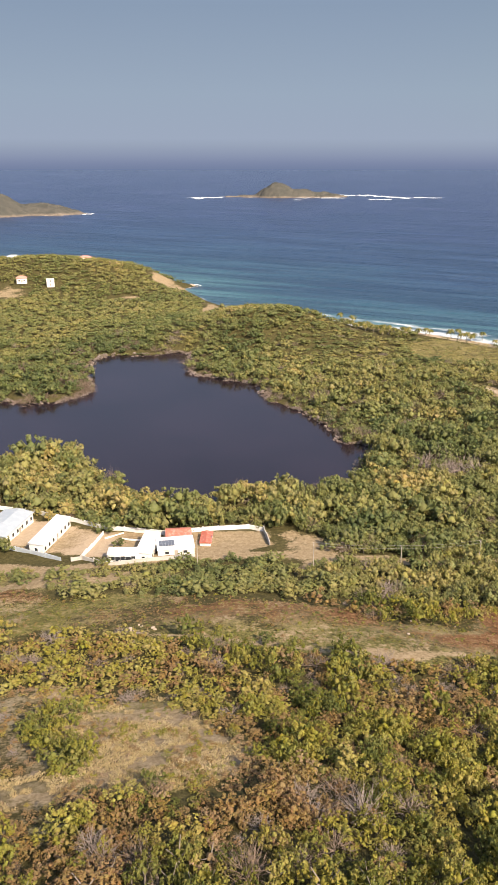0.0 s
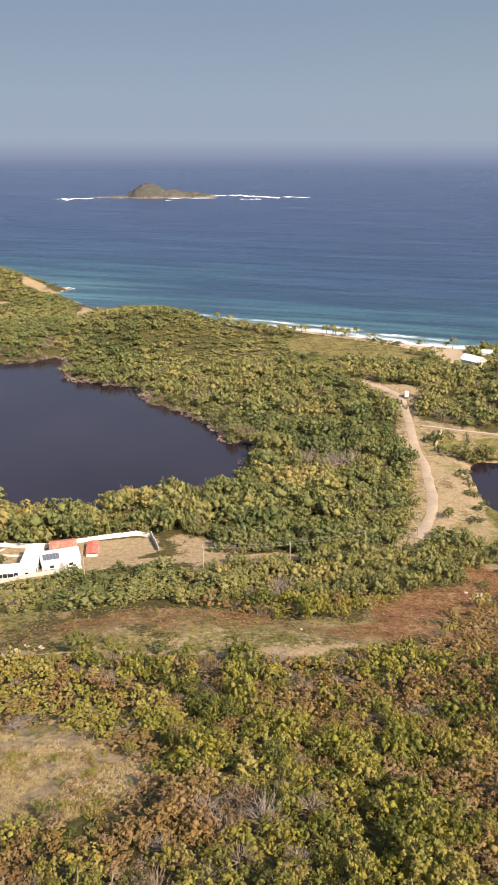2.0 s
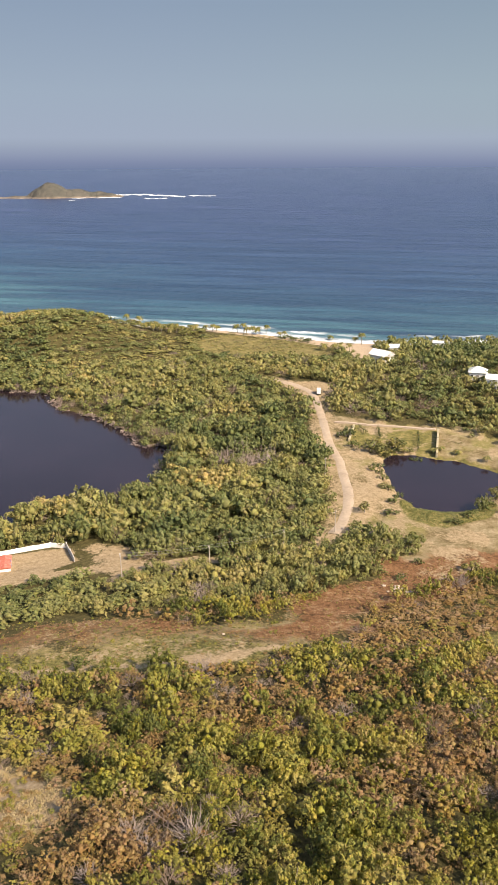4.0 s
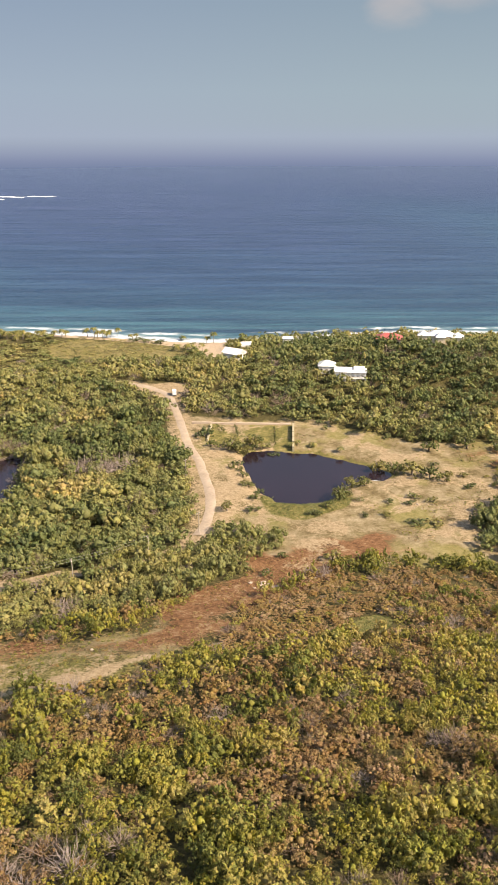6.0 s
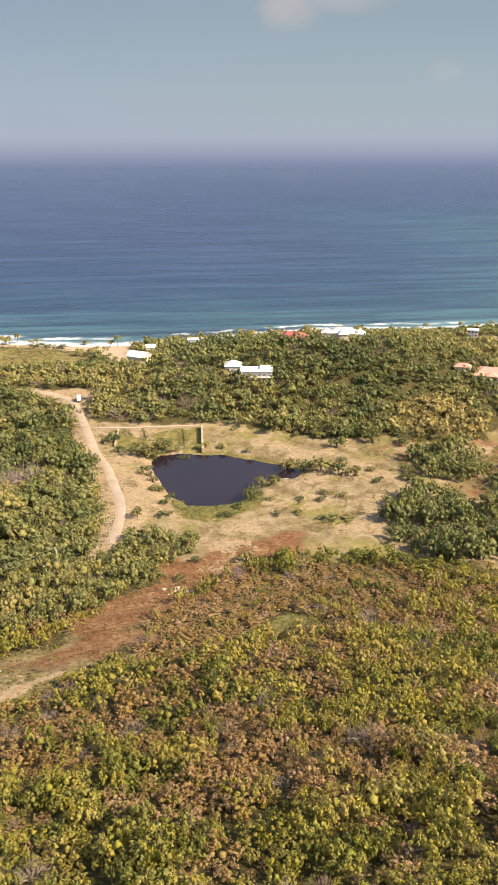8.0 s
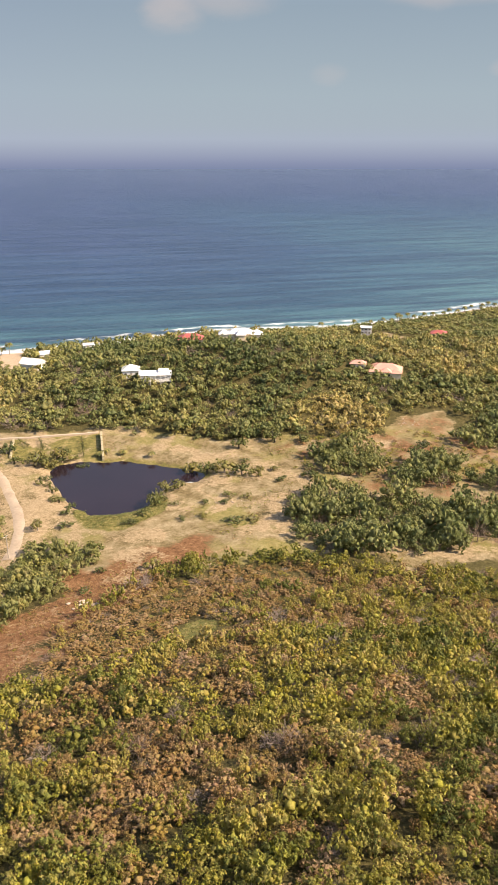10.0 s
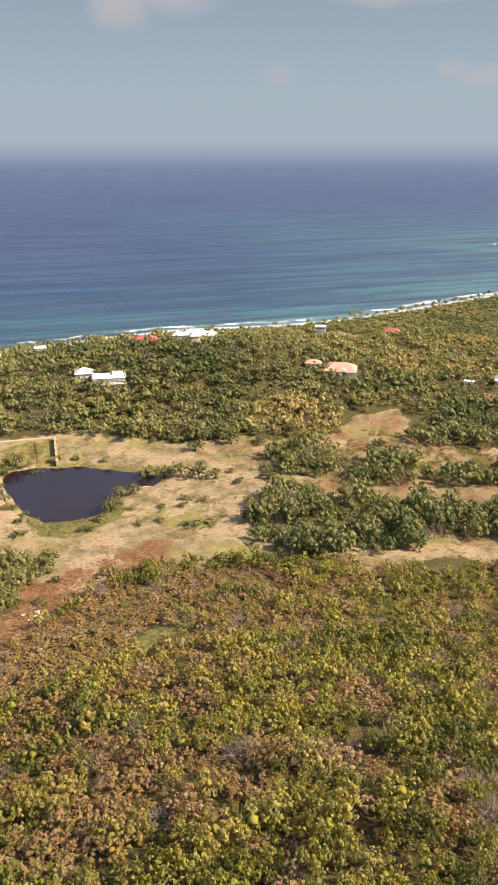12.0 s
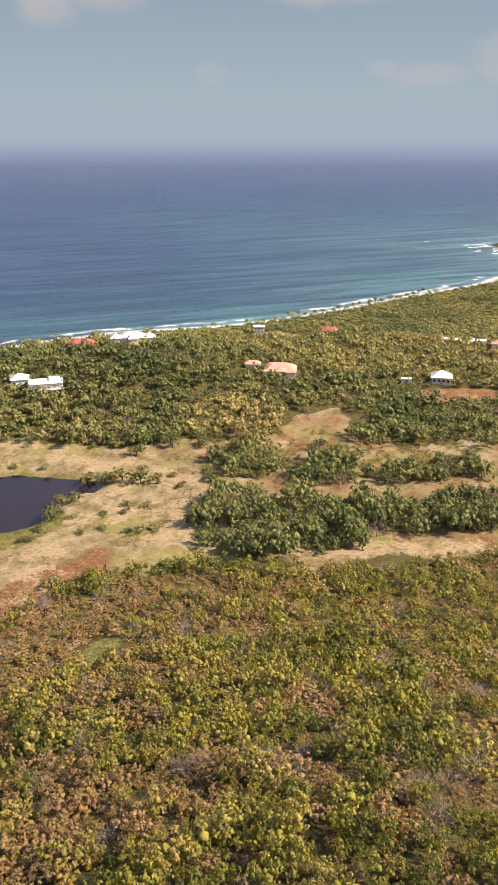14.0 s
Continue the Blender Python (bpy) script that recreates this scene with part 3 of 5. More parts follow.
sand = np.maximum.reduce([within(SAVANNA, px, py) * 0.62 * step(0.6 * smooth_noise(px, py, 17, 81) + 0.4 * smooth_noise(px, py, 5, 82), 0.44, 0.62) * (1 - 0.6 * step(gx, 195, 225))] + [within(p, px, py, 5.0) * (0.15 + 0.8 * patchy + 0.2 * (k in (0, 1, 2, 3, 7, 8))) for k, p in enumerate(BARE)] + [within(CLEARING, px, py, 3) * (0.45 + 0.55 * step(smooth_noise(gx, gy, 9, 13), 0.25, 0.6)), within(np.array(YARD), gx, gy, 1.0) * (0.75 + 0.3 * smooth_noise(gx, gy, 12, 14)), within(VERGE, px, py, 4.0) * 0.75 * step(smooth_noise(px, py, 7, 83), 0.4, 0.6), within(STRIP, px, py, 4.0) * 0.45 * step(0.6 * smooth_noise(px, py, 8, 84) + 0.4 * patchy, 0.5, 0.66)]
                         + [step(2.6 - away(t, gx, gy, False), -1.5, 1.0) * 0.8 for t in (TRACK, TRACK_LOW, LANE)] + [step(7.5 - away(ROAD, gx, gy, False), -2.0, 2.0) * 0.55] + [step(1.4 - away(PATH, gx, gy, False), -1.2, 0.8) * 0.7])
green = np.maximum.reduce([within(STRIP, px, py, 3.0) * (0.70 - 0.36 * step(tint, 0.4, 0.7)) * (1 - within(RUST, px, py, 6.0)), within(MARSH, gx, gy, 2.0), within(VERGE, px, py, 4.0) * 0.45 * step(patchy, 0.4, 0.65), within(FIELD, px, py) * 0.55, within(np.array(GARDEN), gx, gy, 1.5), within(GREEN_PATCH, gx, gy, 1.5),
                           step(4.5 - np.abs(away(SMALL_POND, gx, gy) - 1), 0, 3) * 0.75, within(MARSH, gx, gy, 2.0) * 1.3, within(GREEN_PATCH, gx, gy, 1.0) * 1.3])
beach = np.maximum(within(SAND_BEACH, gx, gy, 3.0), step((8 + 7 * smooth_noise(gx, gy, 60, 15)) * (1 - 0.55 * step(gx, 330, 430)) + away(LAND, gx, gy), -3, 3) * step(gx, 30, 70) * (1 - step(gx, 820, 900)))
rust = rust * np.where(away(RED_PLOT, gx, gy) < 3, 1.0, 0.55 + 0.75 * patchy)
sand, rust = sand * (1 - within(MARSH, gx, gy, 3.0)), rust * (1 - within(MARSH, gx, gy, 3.0))
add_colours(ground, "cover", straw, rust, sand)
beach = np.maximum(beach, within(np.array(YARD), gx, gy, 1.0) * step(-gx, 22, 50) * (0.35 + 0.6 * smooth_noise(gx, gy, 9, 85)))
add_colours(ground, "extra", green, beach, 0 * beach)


def water(name, line, level, grow):
    """A flat sheet of still water, a little wider than the hollow that holds it."""
    bm = bmesh.new()
    mid = line.mean(0)
    out = [bm.verts.new((*(p + (p - mid) / np.linalg.norm(p - mid) * grow), level)) for p in line]
    bmesh.ops.triangulate(bm, faces=[bm.faces.new(out)])
    me = bpy.data.meshes.new(name)
    bm.to_mesh(me)
    bm.free()
    me.materials.append(pond_mat)
    return new(name, me)


tagged(water("pond", POND, 0.35, 3.0), "large dark still pond ringed by mangroves", "pond", kind="structure")
tagged(water("small_pond", SMALL_POND, 0.35, 2.0), "small dark pond in dry grassland", "pond", kind="structure")

xs = spread([(-4900, -400, 300), (-400, -100, 20), (-100, 760, 4.5), (760, 1100, 8), (1100, 4900, 200)])
ys = spread([(-4900, 200, 300), (200, 320, 20), (320, 760, 4.5), (760, 1000, 12), (1000, 4900, 150)])
gx, gy, quads = sheet(xs, ys)
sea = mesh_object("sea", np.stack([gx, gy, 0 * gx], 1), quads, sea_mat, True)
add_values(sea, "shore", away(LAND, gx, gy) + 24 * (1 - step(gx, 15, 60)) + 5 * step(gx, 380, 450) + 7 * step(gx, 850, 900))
# Far out the full distance returns, so the painted haze reaches all round.
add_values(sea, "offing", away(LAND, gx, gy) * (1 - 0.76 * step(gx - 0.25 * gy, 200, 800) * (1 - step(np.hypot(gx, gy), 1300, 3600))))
tagged(sea, "blue sea with turquoise shallows and white surf", "sea", kind="structure")


def ribbon(name, line, wide, lift, mat):
    """A strip that follows the ground along a line."""
    p = rounded(line, 4, False)
    way = np.gradient(p, axis=0)
    way /= np.linalg.norm(way, axis=1)[:, None]
    side = np.stack([way[:, 1], -way[:, 0]], 1)
    rows = []
    for k, s in enumerate(np.linspace(-1, 1, 5)):
        w = wide / 2 * (1 + 0.25 * (smooth_noise(p[:, 0], p[:, 1], 7, 20 + k) - 0.5))
        q = p + side * (s * w)[:, None]
        rows.append(np.column_stack([q, height(q[:, 0], q[:, 1]) + lift + (0.06 if abs(s) < 0.9 else -0.25)]))
    v = np.concatenate(rows)
    n = len(p)
    f = [(r * n + i, (r + 1) * n + i, (r + 1) * n + i + 1, r * n + i + 1) for r in range(4) for i in range(n - 1)]
    return mesh_object(name, v, f, mat, True)


tagged(ribbon("road", ROAD, 4.4, 0.14, road_mat), "pale rutted dirt road", "road", kind="structure")

# ---- trees and scrub ----
rng = np.random.RandomState(7)


def tube(a, b, ra, rb, sides=5):
    """A tapered limb from a to b."""
    a, b = np.array(a, float), np.array(b, float)
    w = (b - a) / np.linalg.norm(b - a)
    u = np.cross(w, (0.3, 0.9, 0.2))
    u /= np.linalg.norm(u)
    v = np.cross(w, u)
    t = np.arange(sides) * 2 * np.pi / sides
    ring = np.cos(t)[:, None] * u + np.sin(t)[:, None] * v
    k = np.arange(sides)
    k1 = (k + 1) % sides
    f = np.concatenate([np.stack([k, k1, sides + k1], 1), np.stack([k, sides + k1, sides + k], 1)])
    return np.concatenate([a + ra * ring, b + rb * ring]), f


def merge(pieces):
    vs, fs, n = [], [], 0
    for v, f in pieces:
        vs.append(v)
        fs.append(f + n)
        n += len(v)
    return np.concatenate(vs), np.concatenate(fs)


OCTA_V = np.array([(1, 0, 0), (0, 1, 0), (-1, 0, 0), (0, -1, 0), (0, 0, 1), (0, 0, -1)], float)
OCTA_F = np.array([(0, 1, 4), (1, 2, 4), (2, 3, 4), (3, 0, 4), (1, 0, 5), (2, 1, 5), (3, 2, 5), (0, 3, 5)])


def crown(seed, lobes, sprays, each, leaf, squash=0.75, core=0.6, base=0.14, head=0.15):
    """A crown one metre in radius that reaches down almost to the ground: lobes in a loose dome, covered with sprays of a few leaf tufts each."""
    r = np.random.RandomState(seed)
    pieces, centres, sizes = [], [], []
    for k in range(lobes):
        a, d = r.rand() * 6.283, (0.0 if k == 0 else 0.30 + 0.52 * math.sqrt(r.rand()))
        size = (0.58 if k == 0 else 0.22 + 0.22 * r.rand())
        c = np.array([d * math.cos(a), d * math.sin(a), base + squash * (0.62 if k == 0 else 0.22 + 1.0 * (1 - d) + 0.34 * (r.rand() - 0.5))])
        centres.append(c)
        sizes.append(size)
        if core:
            pieces.append((c + OCTA_V * size * core * (0.85 + 0.2 * r.rand(6, 1)) * (1, 1, squash), OCTA_F))
    centres, sizes = np.array(centres), np.array(sizes)
    pick = r.choice(lobes, sprays, p=sizes ** 2 / (sizes ** 2).sum())
    way = r.randn(sprays, 3)
    way[:, 2] = way[:, 2] * 0.9 + 0.3
    way /= np.linalg.norm(way, axis=1)[:, None]
    heads = centres[pick] + way * sizes[pick, None] * (0.62 + 0.42 * r.rand(sprays, 1)) * (1, 1, squash)
    tufts = sprays * each
    out = np.repeat(way, each, axis=0) + 0.75 * r.randn(tufts, 3)
    out /= np.linalg.norm(out, axis=1)[:, None]
    at = np.repeat(heads, each, axis=0) + out * head * (0.5 + 0.6 * r.rand(tufts, 1))
    face = out + 0.3 * r.randn(tufts, 3)
    face /= np.linalg.norm(face, axis=1)[:, None]
    u = np.cross(face, r.randn(tufts, 3))
    u /= np.linalg.norm(u, axis=1)[:, None]
    v = np.cross(face, u)
    s = leaf * (0.6 + 0.8 * r.rand(tufts, 1))
    corners = np.stack([at - u * s - v * s * 0.6, at + u * s * 0.9 - v * s * 0.3 - face * s * 0.2, at + v * s * 1.1 + face * s * 0.25], 1).reshape(-1, 3)
    pieces.append((corners, np.arange(tufts)[:, None] * 3 + (0, 1, 2)))
    return merge(pieces)


def trunk(seed, limbs=3):
    r = np.random.RandomState(seed)
    pieces = [tube((0, 0, -0.25), (0.05, 0.03, 0.5), 0.085, 0.055)]
    for k in range(limbs):
        a = 6.283 * (k + 0.6 * r.rand()) / limbs
        pieces.append(tube((0.05, 0.03, 0.42), (0.5 * math.cos(a), 0.5 * math.sin(a), 0.85 + 0.2 * r.rand()), 0.045, 0.018, 4))
    return merge(pieces)


def planted(name, spots, kinds, mat, label, category, extra_mat=None):
    """Many plants as one stuff object. spots: x, y, z, radius, height, turn, tone."""
    vs, fs, ts, n = [], [], [], 0
    which = rng.randint(len(kinds), size=len(spots))
    for k, (v, f) in enumerate(kinds):
        s = spots[which == k]
        if not len(s):
            continue
        c, d = np.cos(s[:, 5])[:, None], np.sin(s[:, 5])[:, None]
        x = (v[:, 0] * c - v[:, 1] * d) * s[:, 3:4] + s[:, 0:1]
        y = (v[:, 0] * d + v[:, 1] * c) * s[:, 3:4] + s[:, 1:2]
        z = v[:, 2] * s[:, 4:5] + s[:, 2:3]
        vs.append(np.stack([x, y, z], -1).reshape(-1, 3))
        fs.append((f[None] + (np.arange(len(s)) * len(v))[:, None, None]).reshape(-1, 3) + n)
        ts.append(np.repeat(s[:, 6], len(v)))
        n += len(s) * len(v)
    ob = mesh_object(name, np.concatenate(vs), np.concatenate(fs), mat, True)
    add_values(ob, "tone", np.concatenate(ts))
    return tagged(ob, label, category, kind="stuff")


def scatter(gap, near, far, jitter=0.85):
    """Loosely even spots in the wedge of land that is overlooked, between two distances."""
    n = int(2 * far / gap)
    i, j = np.meshgrid(np.arange(n), np.arange(n))
    x = (i.ravel() + (j.ravel() % 2) * 0.5 + jitter * (rng.rand(n * n) - 0.5)) * gap - far
    y = (j.ravel() + jitter * (rng.rand(n * n) - 0.5)) * gap
    r, az = np.hypot(x, y), np.degrees(np.arctan2(x, y))
    keep = (r > near) & (r < far) & (az > -22 - 250 / np.maximum(r, 60)) & (az < 70 + 250 / np.maximum(r, 60))
    x, y = x[keep], y[keep]
    keep = away(LAND, x, y) < -9 - 3 * step(x, 370, 420)
    return x[keep], y[keep]


KEEP_CLEAR = []          # yards round the buildings: (x, y, radius)


def open_ground(x, y):
    """True where no wood grows: water, meadow, fields, roads and yards."""
    bad = np.zeros(len(x), bool)
    wx, wy = x + 8 * (smooth_noise(x, y, 8, 21) - 0.5) + 3 * (smooth_noise(x, y, 3, 23) - 0.5), y + 8 * (smooth_noise(x, y, 8, 22) - 0.5) + 3 * (smooth_noise(x, y, 3, 24) - 0.5)
    for line in (SAVANNA, STRIP):
        bad |= away(line, wx, wy) < 0.5
    for line, edge in ((POND, -0.8), (SMALL_POND, 1.0), (MARSH, 0), (CLEARING, 0), (FIELD, 0), (GREEN_PATCH, 1.6), (np.array(GARDEN), 2.5), (np.array(YARD), 1.5), (SAND_BEACH, 0), (RED_PLOT, 0)):
        bad |= away(line, x, y) < edge
    for p in BARE:
        bad |= away(p, x, y) < 0.5
    for p in THICKETS + [BUSHES, GREEN_ROW]:
        bad &= away(p, x, y) > 0
    for line, wide in ((ROAD, 5.2), (LANE, 2.0), (TRACK, 3.2), (TRACK_LOW, 2.6), (PATH, 1.6)):
        bad |= away(line, x, y, False) < wide
    bad |= (x < -38) & (y > 197) & (y < 213)
    for cx, cy, r in KEEP_CLEAR:
        bad |= np.hypot(x - cx, y - cy) < r
    return bad


KEEP_CLEAR += [(219, 322, 6.5), (214, 338, 4), (191, 402, 7), (208, 420, 4.5), (267, 356, 8), (287, 339, 10), (317, 255, 10), (309, 267, 5), (375, 193, 8), (404, 344, 6), (427, 302, 7), (445, 225, 6), (454, 211, 5), (-197, 679, 8), (-170, 673, 8),
               (137, 362, 4), (-155, 748, 6), (-222, 744, 6), (451, 195, 5), (236, 416, 4), (72, 520, 12), (86, 514, 13), (100, 508, 12), (60, 532, 9), (120, 508, 9)]


def spots_of(x, y, radius, tall, tone):
    n = len(x)
    size = radius * (0.7 + 0.6 * rng.rand(n))
    return np.column_stack([x, y, height(x, y), size, tall * (0.75 + 0.5 * rng.rand(n)) * (0.6 + 0.4 * size / radius), rng.rand(n) * 6.283, np.clip(tone, 0, 1)])


def twiggy(seed, slivers=260):
    """A leafless bush: a soft dome of thin twigs that spread from its foot."""
    r = np.random.RandomState(seed)
    way = r.randn(slivers, 3)
    way[:, 2] = np.abs(way[:, 2]) * 0.9 + 0.15
    way /= np.linalg.norm(way, axis=1)[:, None]
    inner, outer = 0.35 + 0.45 * r.rand(slivers, 1), 0.80 + 0.25 * r.rand(slivers, 1)
    bend = 0.24 * r.randn(slivers, 3)
    side = np.cross(way, r.randn(slivers, 3))
    side /= np.linalg.norm(side, axis=1)[:, None]
    thick = 0.007 + 0.011 * r.rand(slivers, 1)
    corners = np.stack([way * inner - side * thick, way * inner + side * thick, way * outer + bend * outer], 1).reshape(-1, 3) * (1, 1, 0.95) + (0, 0, 0.06)
    return merge([(corners, np.arange(slivers)[:, None] * 3 + (0, 1, 2)), tube((0, 0, -0.2), (0.03, 0.02, 0.4), 0.05, 0.025, 4)] + [tube((0.02, 0.01, 0.25), tuple(0.6 * w), 0.03, 0.012, 3) for w in way[:6]])


def grass_tuft(seed, blades=30):
    """A tussock of thin blades that lean outwards."""
    r = np.random.RandomState(seed)
    a, d = r.rand(blades) * 6.283, 0.75 * np.sqrt(r.rand(blades))
    foot = np.stack([d * np.cos(a), d * np.sin(a), 0 * a - 0.1], 1)
    tip = foot * (1.3, 1.3, 0) + np.stack([0.2 * r.randn(blades), 0.2 * r.randn(blades), 0.5 + 0.5 * r.rand(blades)], 1)
    turn = r.rand(blades) * 6.283
    side = 0.085 * np.stack([np.cos(turn), np.sin(turn), 0 * turn], 1)
    return np.stack([foot - side, foot + side, tip], 1).reshape(-1, 3), np.arange(blades)[:, None] * 3 + (0, 1, 2)


dry_near = [crown(100 + k, 7 + k % 4, 46, 13, 0.056, 0.8, 0.43) for k in range(9)]
dry_mid = [crown(200 + k, 6, 22, 8, 0.084, 0.8, 0.47) for k in range(8)]
lush_mid = [merge([crown(300 + k, 6 + k % 4, 33, 8, 0.078, 0.8, 0.62), trunk(300 + k)]) for k in range(8)]
lush_far = [crown(400 + k, 4, 13, 5, 0.115, 0.78, 0.62, head=0.17) for k in range(6)]
headland_kinds = [crown(450 + k, 3, 8, 4, 0.14, 0.75, 0.7, head=0.18) for k in range(5)]
weed_kinds = [crown(470 + k, 1, 10, 3, 0.16, 0.75, 0.5) for k in range(5)]
grass_kinds = [grass_tuft(480 + k) for k in range(5)]
bare_kinds = [twiggy(500 + k) for k in range(6)]

# the near slope: low dry scrub
DRY_SLOPE = rounded([(54, 135), (64, 147), (85, 157), (98, 163), (115, 165), (131, 162), (150, 151), (150, 140), (128, 146), (113, 147), (104, 140), (91, 131), (74, 127), (62, 128)])
SHORT_GROWTH = rounded([(-50, 144), (-36, 144), (-22, 141), (-6, 129), (3, 120), (8, 111), (6, 98), (-4, 107), (-15, 113), (-29, 110), (-50, 116)])
x, y = scatter(2.2, 46, 240, 1.1)
r = np.hypot(x, y)
slope = ~((y > 168) & (x < 100)) & ((np.hypot(x, y) < np.interp(np.degrees(np.arctan2(x, y)), [-30, 25, 35, 45, 90], [205, 205, 215, 238, 240]))) & ~open_ground(x, y) & (np.min([away(p, x, y) for p in THICKETS], axis=0) > 0)
x, y, r = x[slope], y[slope], r[slope]
n = len(x)
patch = 0.4 * smooth_noise(x, y, 17, 31) + 0.35 * smooth_noise(x, y, 5, 32) + 0.25 * rng.rand(n)
under = 0.4 * smooth_noise(x, y, 14, 34) + 0.38 * smooth_noise(x, y, 5, 35) + 0.22 * rng.rand(n)
brown = under > 0.54          # dry undergrowth between the green clumps
in_dry, in_row = away(DRY_SLOPE, x, y) < 0, away(GREEN_ROW, x, y) < 0
brown = (brown | (in_dry & (rng.rand(n) < 0.9))) & ~in_row
golden = np.hypot(x - 92, y - 119) < 5
brown &= ~golden
tone = np.where(brown, 0.66 + 0.26 * rng.rand(n) ** 1.4, np.clip(0.02 + 1.25 * (patch - 0.26) + 0.34 * (rng.rand(n) - 0.5), 0.0, 0.60))
tone = np.where(golden, 0.62, np.where(in_row, 0.02 + 0.3 * rng.rand(n), tone))
leafless = (rng.rand(n) < 0.035 + 0.12 * step(smooth_noise(x, y, 10, 33), 0.55, 0.8)) & ~in_row & ~golden
scrub = spots_of(x, y, 1.75, 1.75, tone)
scrub[:, 3:5] *= (0.62 + 1.15 * rng.rand(n, 1) ** 2.2)
scrub[:, 4] *= np.where(brown, 0.74, 1.25) * (0.8 + 0.5 * smooth_noise(x, y, 7, 36))
scrub[in_dry & ~in_row, 4] *= 0.62
scrub[leafless, 6] = rng.rand(leafless.sum())
short_ = away(SHORT_GROWTH, x, y) < 0
scrub[short_, 3:5] *= (1.0, 0.62)
scrub[short_, 6] = np.where(rng.rand(short_.sum()) < 0.7, 0.3 + 0.3 * rng.rand(short_.sum()), 0.66 + 0.2 * rng.rand(short_.sum()))
sparse = (away(LOW_SCRUB, x, y) < 0) & (away(BUSHES, x, y) > 0)
scrub[sparse, 3:5] *= 0.55
scrub[sparse, 6] = 0.55 + 0.4 * rng.rand(sparse.sum())
scrub[np.hypot(x - 99, y - 129) < 9, 4] *= 0.5          # short growth before the wet hollow
rim = step(10 - away(CLEARING, x, y), 0, 7) * (away(BUSHES, x, y) > 0)          # lower growth round the clearing
scrub[:, 4] *= 1 - 0.5 * rim
clump_ = away(BUSHES, x, y) < 0
scrub[clump_, 6] = 0.06 + 0.36 * rng.rand(clump_.sum())
order = np.argsort(r)
single = np.zeros(len(x), bool)
single[[k for k in order if not leafless[k]][:300]] = True
planted("near_scrub", scrub[~leafless & ~single & (r < 110)], dry_near, dry_leaves, "dense olive and ochre dry scrub on the slope", "scrub")
planted("slope_scrub", scrub[~leafless & ~single & (r >= 110)], dry_mid, dry_leaves, "dry green and yellow scrub lower on the slope", "scrub")
planted("leafless_scrub", scrub[leafless], bare_kinds, twigs, "grey leafless bushes among the scrub", "scrub")


def shrub_meshes(leaves):
    out = []
    for k in range(9):
        pair = []
        for word, (v, f), mat in (("crown", dry_near[k], leaves), ("trunk", trunk(600 + k), bark)):
            ob = mesh_object(word, v, f, mat, True)
            pair.append(ob.data)
            bpy.data.objects.remove(ob)
        out.append(pair)
    return out


def put_shrub(meshes, spot, label):
    x, y, z, size, tall, turn, _ = spot
    root = new("shrub")
    root.matrix_world = Matrix.LocRotScale((x, y, z), Euler((0, 0, turn)), (size, size, tall))
    for word, data in zip(("crown", "trunk"), meshes):
        new(word, data).parent = root
    return tagged(root, label, "shrub", "scrub on the near slope")


kinds = shrub_meshes(green_shrub_leaves), shrub_meshes(brown_shrub_leaves)
for k, spot in enumerate(scrub[single]):
    dry = spot[6] > 0.64
    put_shrub(kinds[int(dry)][k % 9], spot, "low brown withered shrub on the steep slope" if dry else "olive to yellow green shrub on the steep slope")

# the woods on the flat and the low hills behind
def woodland(x, y):
    edge = np.interp(np.degrees(np.arctan2(x, y)), [-30, 25, 35, 45, 90], [205, 205, 215, 238, 240])
    return ((np.hypot(x, y) > edge) | ((y > 168) & (x < 100)) | (np.min([away(p, x, y) for p in THICKETS], axis=0) < 0)) & ~open_ground(x, y)


x, y = scatter(3.7, 150, 520, 1.25)
wood = woodland(x, y)
x, y = x[wood], y[wood]
x1, y1 = scatter(3.2, 150, 235)          # closer growth above the strip
wood = woodland(x1, y1) & (y1 < 212) & (x1 < 112)
keep = ~((y < 212) & (x < 112))
x, y = np.concatenate([x[keep], x1[wood]]), np.concatenate([y[keep], y1[wood]])
hill = ridge(x, y, 275, 318, 41, 100, 60, 1.0)
sunny = smooth_noise(x, y, 30, 41) * 0.6 + smooth_noise(x, y, 9, 42) * 0.4
mangrove = step(62 - np.abs(away(POND, x, y)), 0, 30)
tone = 0.10 + 0.9 * (sunny - 0.15) + 0.40 * (rng.rand(len(x)) - 0.5) - 0.14 * mangrove + 0.42 * step(x + 0.4 * y, 410, 480) * (0.4 + 0.6 * smooth_noise(x, y, 35, 45)) - 0.24 * hill * (x < 330) + 0.45 * (np.hypot(x - 258, y - 236) < 22)
tone = np.where(away(THICKETS[1], x, y) < 0, 0.3 + 0.3 * rng.rand(len(x)), tone)
in_thicket = np.min([away(p, x, y) for p in THICKETS[:1] + THICKETS[2:]], axis=0) < 0
tone = np.where(in_thicket, 0.0 + 0.42 * smooth_noise(x, y, 7, 46) + 0.12 * rng.rand(len(x)), tone)
leafless = rng.rand(len(x)) < 0.05 + 0.5 * step(6 - away(POND, x, y), 0, 4) * step(smooth_noise(x, y, 22, 44), 0.35, 0.6) + 0.4 * step(smooth_noise(x, y, 15, 43), 0.66, 0.8) * step(26 - np.abs(away(POND, x, y)), 0, 15)
leafless |= (rng.rand(len(x)) < 0.75) & ((np.hypot(x - 74, y - 285) < 9) | (np.hypot(x - 81, y - 278) < 8))
woods = spots_of(x, y, 3.2, 3.7, tone)
grey_patch = leafless & ((np.hypot(x - 74, y - 285) < 9) | (np.hypot(x - 81, y - 278) < 8))
